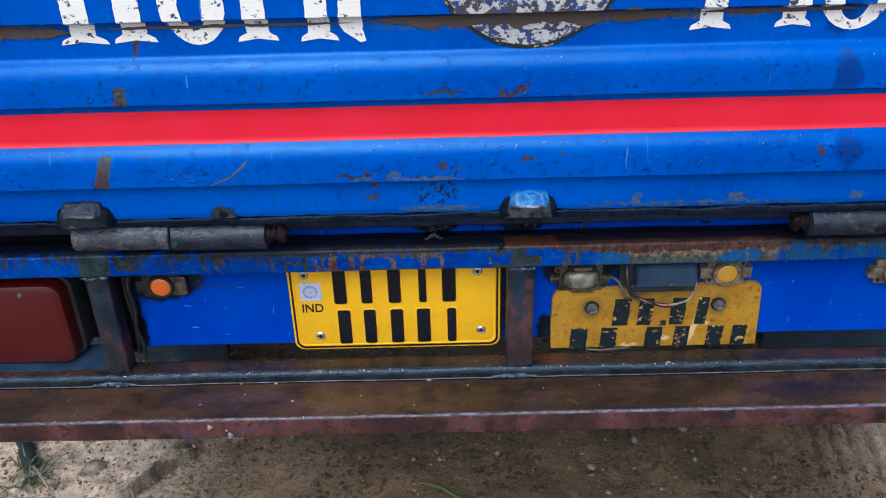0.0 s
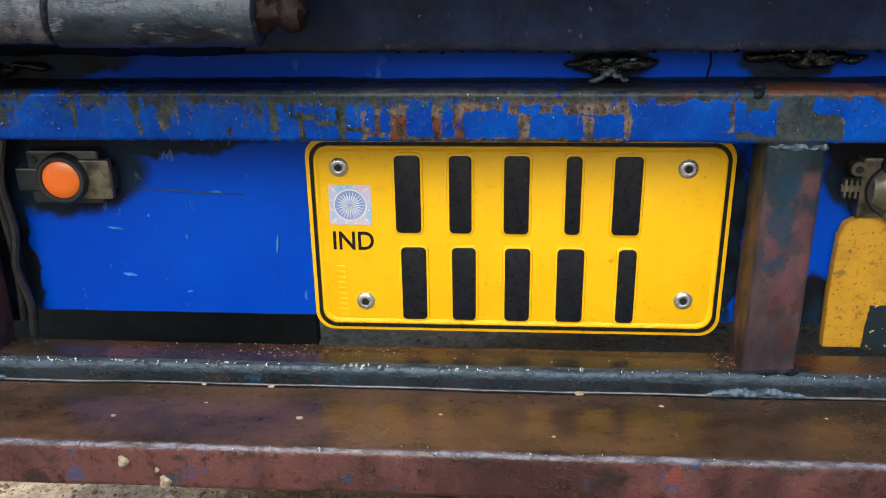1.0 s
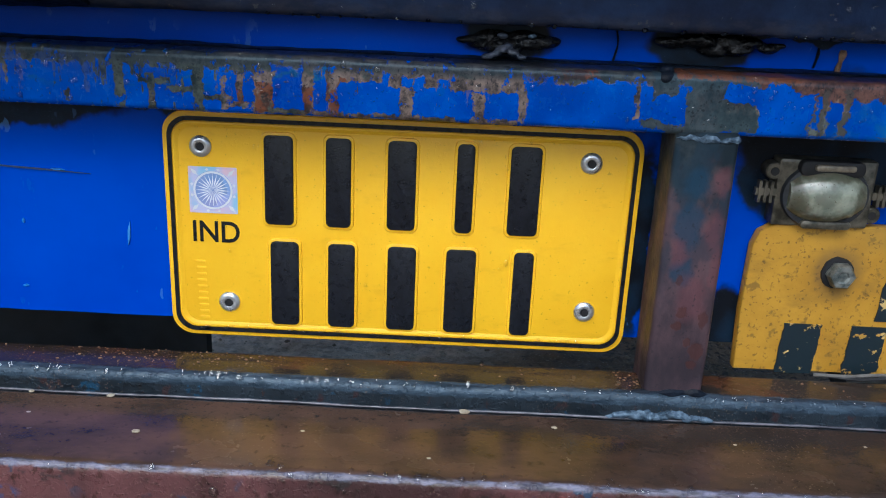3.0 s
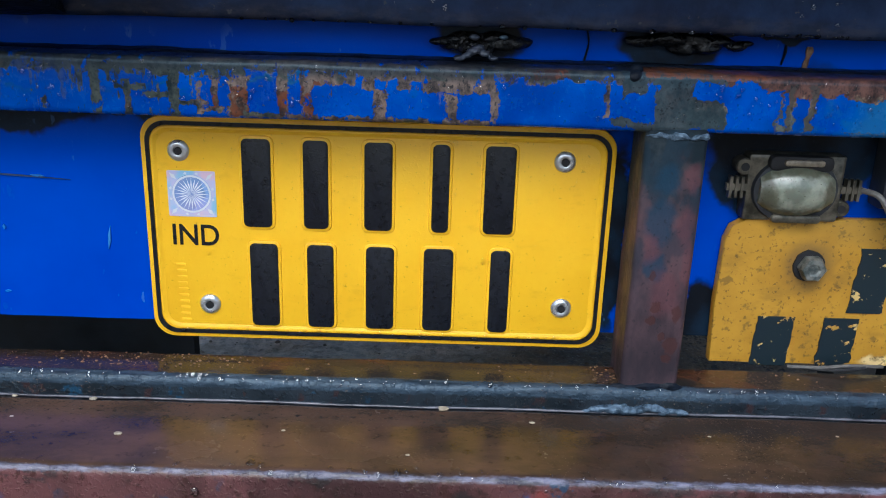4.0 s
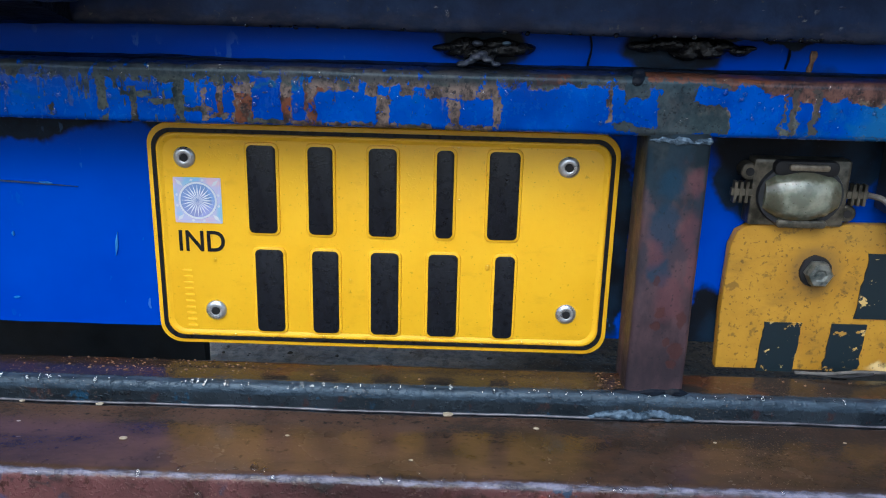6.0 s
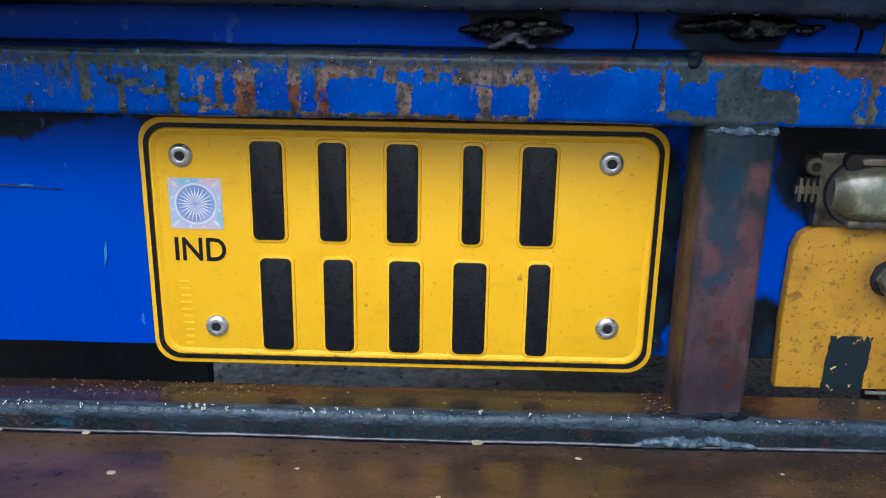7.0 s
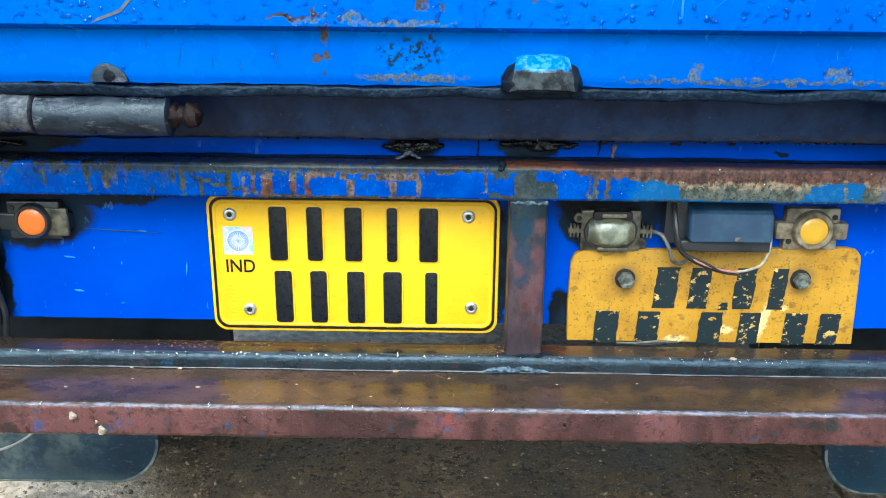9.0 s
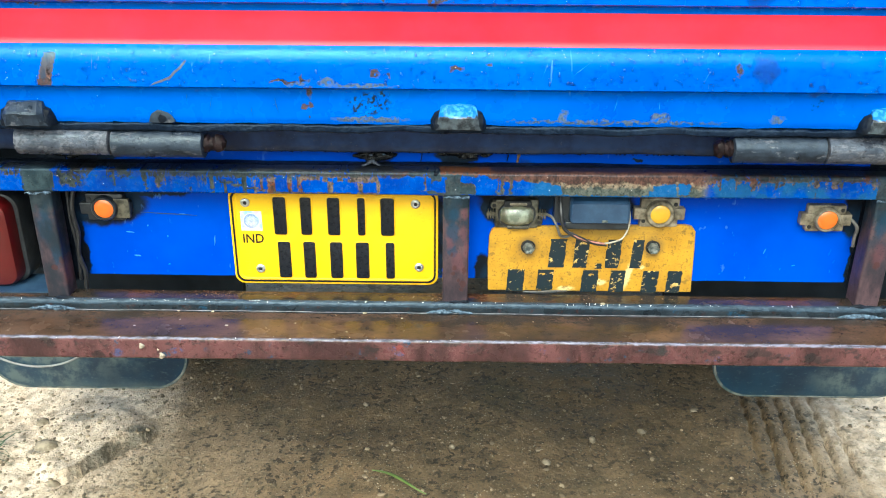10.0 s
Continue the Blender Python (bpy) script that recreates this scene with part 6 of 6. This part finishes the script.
for i in range(13):
    t = i / 12
    s = math.sin(math.pi * (0.08 + 0.84 * t)) ** 0.45
    px = 0.1775 + (t - 0.5) * 0.031
    loops.append([(px, -0.004 - 0.0095 * s * math.sin(a), 0.5285 + 0.0118 * s * math.cos(a)) for a in [math.pi * k / 10 for k in range(11)]])
loft(bm, loops)
part("lens", bm, M["milk"], white, "milky dirty barrel-shaped lens")
bm = new_bm()
loops = []
for i in range(33):
    t = i / 32
    a = 2 * math.pi * t
    loops.append([(0.1775 + (0.0158 + d) * math.cos(a), y, 0.5285 + (0.0122 + d) * math.sin(a)) for d, y in ((-0.0004, -0.0044), (-0.0004, -0.0066), (0.0018, -0.0064), (0.0024, -0.0044))])
loft(bm, loops, (False, False))
part("lens_rim", bm, M["black_plastic"], white)
bm = new_bm()
slab(bm, 0.178, 0.5402, 0.0265, 0.0064, 0.0026, -0.004, -0.0082, 0.001, 4)
part("clip_slot", bm, M["dark"], white)
bm = new_bm()
slab(bm, 0.1785, 0.5408, 0.0165, 0.0026, 0.0011, -0.0078, -0.0096, 0.0006, 4)
part("clip", bm, M["beige"], white, "ivory plastic clip")
bm = new_bm()
slab(bm, 0.179, 0.5165, 0.021, 0.0036, 0.0016, -0.004, -0.008, 0.001, 4)
part("clip", bm, M["chrome"], white)

# dark housing between the lamps
bm = new_bm()
pts = [(0.003, 0.5262), (-0.0195, 0.5262), (-0.0208, 0.5275), (-0.0192, 0.5455), (-0.0165, 0.5475), (0.003, 0.5545)]
rows = []
for x, d in ((0.2262, 0.0022), (0.2275, 0.0006), (0.229, 0.0), (0.279, 0.0), (0.2805, 0.0006), (0.2815, 0.0022)):
    rows.append([(x, min(0.003, y + d), z + (d if z < 0.53 else -d)) for y, z in pts])
loft(bm, rows)
housing = part("lamp_housing", bm, M["housing"], car, "dusty blue-black plastic lamp housing", smooth=False)
bm = new_bm()
box(bm, 0.2225, 0.2812, -0.0165, 0.0025, 0.5188, 0.5265, 0.0012)
part("housing_base", bm, M["black_plastic"], housing)
bm = new_bm()
box(bm, 0.2125, 0.2262, -0.0095, 0.0025, 0.5225, 0.5545, 0.0015)
part("housing_side", bm, M["black_plastic"], housing)
bm = new_bm()
slab(bm, 0.2585, 0.5292, 0.0055, 0.0026, 0.0006, -0.0202, -0.0213, 0.0003, 2)
part("chip", bm, M["bolt"], housing)

# wires
for name, pts, r, m, lab in (
    ("wire", [(0.206, -0.004, 0.529), (0.211, -0.01, 0.528), (0.2155, -0.014, 0.52), (0.219, -0.012, 0.511), (0.226, -0.008, 0.508), (0.232, -0.006, 0.511)], 0.0013, "wire_grey", "grey cable from the lamp"),
    ("wire", [(0.217, -0.01, 0.55), (0.2175, -0.02, 0.535), (0.221, -0.021, 0.522), (0.231, -0.02, 0.514), (0.245, -0.019, 0.508), (0.258, -0.018, 0.505)], 0.0018, "wire_black", "black sheathed cable"),
    ("wire", [(0.2215, -0.019, 0.521), (0.234, -0.0215, 0.5135), (0.247, -0.021, 0.5085), (0.26, -0.0195, 0.506)], 0.0009, "wire_pink", "thin pink wire"),
    ("wire", [(0.226, -0.0205, 0.518), (0.24, -0.022, 0.512), (0.25, -0.0215, 0.5065), (0.262, -0.019, 0.504)], 0.0009, "wire_black", "thin black wire"),
    ("wire", [(0.259, -0.018, 0.5055), (0.268, -0.018, 0.507), (0.277, -0.017, 0.511), (0.2825, -0.013, 0.52), (0.2838, -0.008, 0.53), (0.283, 0.0, 0.538)], 0.0009, "wire_white", "thin cream wire"),
    ("cable", [(-0.241, -0.004, 0.55), (-0.2445, -0.007, 0.53), (-0.243, -0.006, 0.505), (-0.2455, -0.007, 0.485), (-0.2425, -0.006, 0.465), (-0.245, -0.004, 0.446)], 0.0022, "wire_black", "black cable hanging beside the panel"),
    ("cable", [(-0.2475, -0.004, 0.552), (-0.248, -0.006, 0.52), (-0.246, -0.006, 0.49), (-0.2485, -0.005, 0.455)], 0.0016, "wire_black", "black cable hanging beside the panel"),
    ("cable", [(0.494, -0.004, 0.527), (0.499, -0.008, 0.52), (0.4985, -0.007, 0.51), (0.4995, -0.006, 0.5)], 0.0016, "wire_grey", "grey cable end from the lamp"),
    ("wire", [(0.187, -0.0055, 0.4475), (0.2, -0.009, 0.449), (0.213, -0.0095, 0.4505), (0.229, -0.0065, 0.449)], 0.0008, "wire_grey", "loose strands of wire"),
    ("wire", [(0.192, -0.007, 0.448), (0.206, -0.0105, 0.4485), (0.22, -0.009, 0.4495)], 0.0008, "wire_black", "loose strands of wire"),
):
    bm = new_bm()
    tube(bm, pts, r)
    part(name, bm, M[m], car, lab)

# tail light behind the end post
bm = new_bm()
slab(bm, -0.36, 0.4945, 0.109, 0.09, 0.014, 0.004, -0.014, 0.007, 6)
tail = part("tail_light", bm, M["red"], car, "dark red plastic tail light lens")
bm = new_bm()
slab(bm, -0.359, 0.494, 0.115, 0.094, 0.015, 0.03, 0.003, 0.002, 5)
part("tail_light_base", bm, M["black_plastic"], tail)
bm = new_bm()
turned(bm, "y", (-0.343, -0.0135, 0.5295), [(0.002, 0.003), (-0.001, 0.0028), (-0.0015, 0.0015)], 12)
part("screw", bm, M["bolt"], tail)
bm = new_bm()
box(bm, -0.44, -0.276, -0.02, 0.02, 0.447, 0.4485)
part("tray", bm, M["housing"], car, "thin grey sheet under the tail light")

# mud flaps
for xc, arc in ((-0.404, True), (0.6345, False)):
    bm = new_bm()
    w = 0.289
    bottom, top = 0.126, 0.27
    prof = [(xc + w / 2, top)]
    for i in range(9):
        a = radians(0 - 90 * i / 8)
        prof.append((xc + w / 2 - 0.055 + 0.055 * math.cos(a), bottom + 0.055 + 0.055 * math.sin(a)))
    for i in range(9):
        a = radians(270 - 90 * i / 8)
        prof.append((xc - w / 2 + 0.055 + 0.055 * math.cos(a), bottom + 0.055 + 0.055 * math.sin(a)))
    prof.append((xc - w / 2, top))
    loft(bm, [[(x, y, z) for x, z in prof] for y in (0.307, 0.3015)] + [[(xc + (x - xc) * 0.985, 0.3, z + (0.003 if z < 0.26 else 0)) for x, z in prof]])
    flap = part("mud_flap", bm, M["flap"], car, "muddy blue-black rubber mud flap with rounded corners")
    bm = new_bm()
    rim = [(x, z) for x, z in prof if z < 0.26]
    loft(bm, [[(x, 0.2996, z + 0.0005), (x, 0.2988, z + 0.002), (xc + (x - xc) * 0.98, 0.2994, z + 0.0035)] for x, z in rim], (False, False), closed=False)
    part("flap_edge", bm, M["dry_mud"], flap, "pale mud dried along the flap's lower edge")
    if arc:
        bm = new_bm()
        tube(bm, [(-0.475 + 0.11 * math.cos(a), 0.2985, 0.268 + 0.105 * math.sin(a)) for a in [radians(195 + 15 * i) for i in range(11)]], 0.0016, 6)
        part("moulded_arc", bm, M["rim"], flap)

# ---- rain drops ----
rnd = random.Random(11)
places = []
for _ in range(2600):
    x = rnd.uniform(-0.32, 0.52)
    c = rnd.choice((0, 0, 0, 1, 1))
    zz = CREASE[c] + rnd.uniform(0.004, 0.034) if rnd.random() < 0.85 else rnd.uniform(0.64, 0.8)
    if 0.698 < zz < 0.728:
        continue
    p = gate_point(x, zz)
    up = gate_point(x, zz + 0.001)
    places.append((p, (0, -1, max(0, (up[1] - p[1]) / 0.001) * 0.8)))
part("rain_beading", drops(places, 0.0004, 0.0015, 1), M["water"], tailgate, "clear rain drops on the paint", kind="stuff")
places = [((rnd.uniform(-0.32, 0.5), -0.0283, rnd.uniform(0.558, 0.578)), (0, -1, 0.1)) for _ in range(380)]
places += [((rnd.uniform(-0.3, 0.5), -0.022, 0.556), (0, -0.3, -1)) for _ in range(46)]
places += [((rnd.uniform(-0.05, 0.5), -0.0135, 0.5918), (0, -0.8, -1)) for _ in range(110)]
places += [((rnd.uniform(-0.08, 0.34), -0.0142, rnd.uniform(0.594, 0.612)), (0, -1, 0.1)) for _ in range(60)]
places += [((rnd.uniform(-0.3, 0.5), -0.03, rnd.uniform(0.443, 0.4475)), (0, -1, 0.8)) for _ in range(380)]
places += [((rnd.uniform(-0.09, 0.095), PY - 0.0014, 0.4535 + rnd.uniform(0, 0.002)), (0, -1, 0.1)) for _ in range(70)]
places += [((rnd.uniform(-0.09, 0.095), PY - 0.0008, rnd.uniform(0.456, 0.546)), (0, -1, 0.1)) for _ in range(60)]
places += [((rnd.uniform(-0.32, 0.52), -0.0835, rnd.uniform(0.428, 0.4365)), (0, -1, 0.6)) for _ in range(150)]
part("rain_beading", drops([((rnd.uniform(-0.1, 0.42), -0.0825 + rnd.uniform(0, 0.004), 0.4362), (0, -0.5, 1)) for _ in range(46)] + [((rnd.uniform(-0.25, 0.45), -0.0848, rnd.uniform(0.426, 0.4335)), (0, -1, 0.1)) for _ in range(10)], 0.0006, 0.0017, 5), M["water"], bumper, "large clear drops along the bumper's edge", kind="stuff")
hang = [0.185, 0.193, 0.217, 0.232, 0.265, 0.28, 0.293, 0.304, 0.311, 0.349, 0.06, 0.152, -0.12, -0.03, 0.4]
part("rain_beading", drops([((x, -0.0132, 0.5916), (0, -0.8, -1)) for x in hang], 0.0008, 0.0014, 9), M["water"], car, "clear drops hanging from the beam's lower edge", kind="stuff")
part("rain_beading", drops(places, 0.0004, 0.0012, 2), M["water"], car, "clear rain drops clinging to the steel", kind="stuff")

# ---- grit swept together on the sill ----
grnd = random.Random(8)
bm = new_bm()
for x0, x1, y0, y1, count in ((-0.135, -0.045, -0.0225, -0.01, 120), (0.098, 0.107, -0.026, -0.01, 60), (-0.2, 0.09, -0.024, -0.009, 60), (0.14, 0.34, -0.026, -0.009, 40)):
    for _ in range(count):
        x, y, r = grnd.uniform(x0, x1), grnd.uniform(y0, y1), 0.00018 + 0.0005 * grnd.random() ** 3
        loops = []
        for h, q in ((-0.3, 0.8), (0.4, 1.0), (0.8, 0.4)):
            loops.append([(x + r * q * math.cos(a) * grnd.uniform(0.7, 1.6), y + r * q * math.sin(a), 0.4468 + r * h) for a in [2 * math.pi * i / 5 for i in range(5)]])
        loft(bm, loops)
thing("grit", bm, M["grit"], "fine rusty orange grit on the wet sill", "grit", kind="stuff", smooth=False)

# ---- flakes and crumbs lying on the bumper ----
for x, y, zz, r in ((0.0335, -0.0345, 0.437, 0.0019), (-0.0935, -0.061, 0.4368, 0.0013), (-0.146, -0.034, 0.437, 0.0011), (-0.179, -0.063, 0.4367, 0.001), (-0.113, -0.0345, 0.437, 0.0013), (0.141, -0.05, 0.4366, 0.0008),
                    (0.194, -0.047, 0.4366, 0.0008), (0.02, -0.07, 0.4366, 0.0007), (0.262, -0.028, 0.4468, 0.0018), (-0.14, -0.05, 0.4366, 0.0007), (0.07, -0.043, 0.4366, 0.001), (-0.03, -0.055, 0.4366, 0.0009)):
    bm = new_bm()
    loops = []
    for h, q in ((0, 0.9), (0.25, 1.0), (0.5, 0.6)):
        loops.append([(x + r * q * 1.3 * math.cos(a) * (1 + 0.4 * noise.noise((x * 99 + math.cos(a), math.sin(a), 2))), y + r * q * math.sin(a) * (1 + 0.4 * noise.noise((x * 99 + math.cos(a), math.sin(a), 5))), zz - 0.0003 + h * r) for a in [2 * math.pi * i / 8 for i in range(8)]])
    loft(bm, loops)
    thing("flake", bm, M["flake"], "tiny pale crumb lying on the wet bumper", "crumb", group="crumbs on the bumper", smooth=False)
for x, zz, r in ((-0.1665, 0.4275, 0.0035), (-0.149, 0.4175, 0.0038), (-0.152, 0.4235, 0.0014)):
    bm = new_bm()
    turned(bm, "y", (x, -0.0848, zz), [(0.0006, r * 0.8), (-0.0004, r * 0.75), (-0.0012, r * 0.4)], 11, 0.7)
    part("petal", bm, M["petal"], bumper, "dried pale petal stuck to the face")
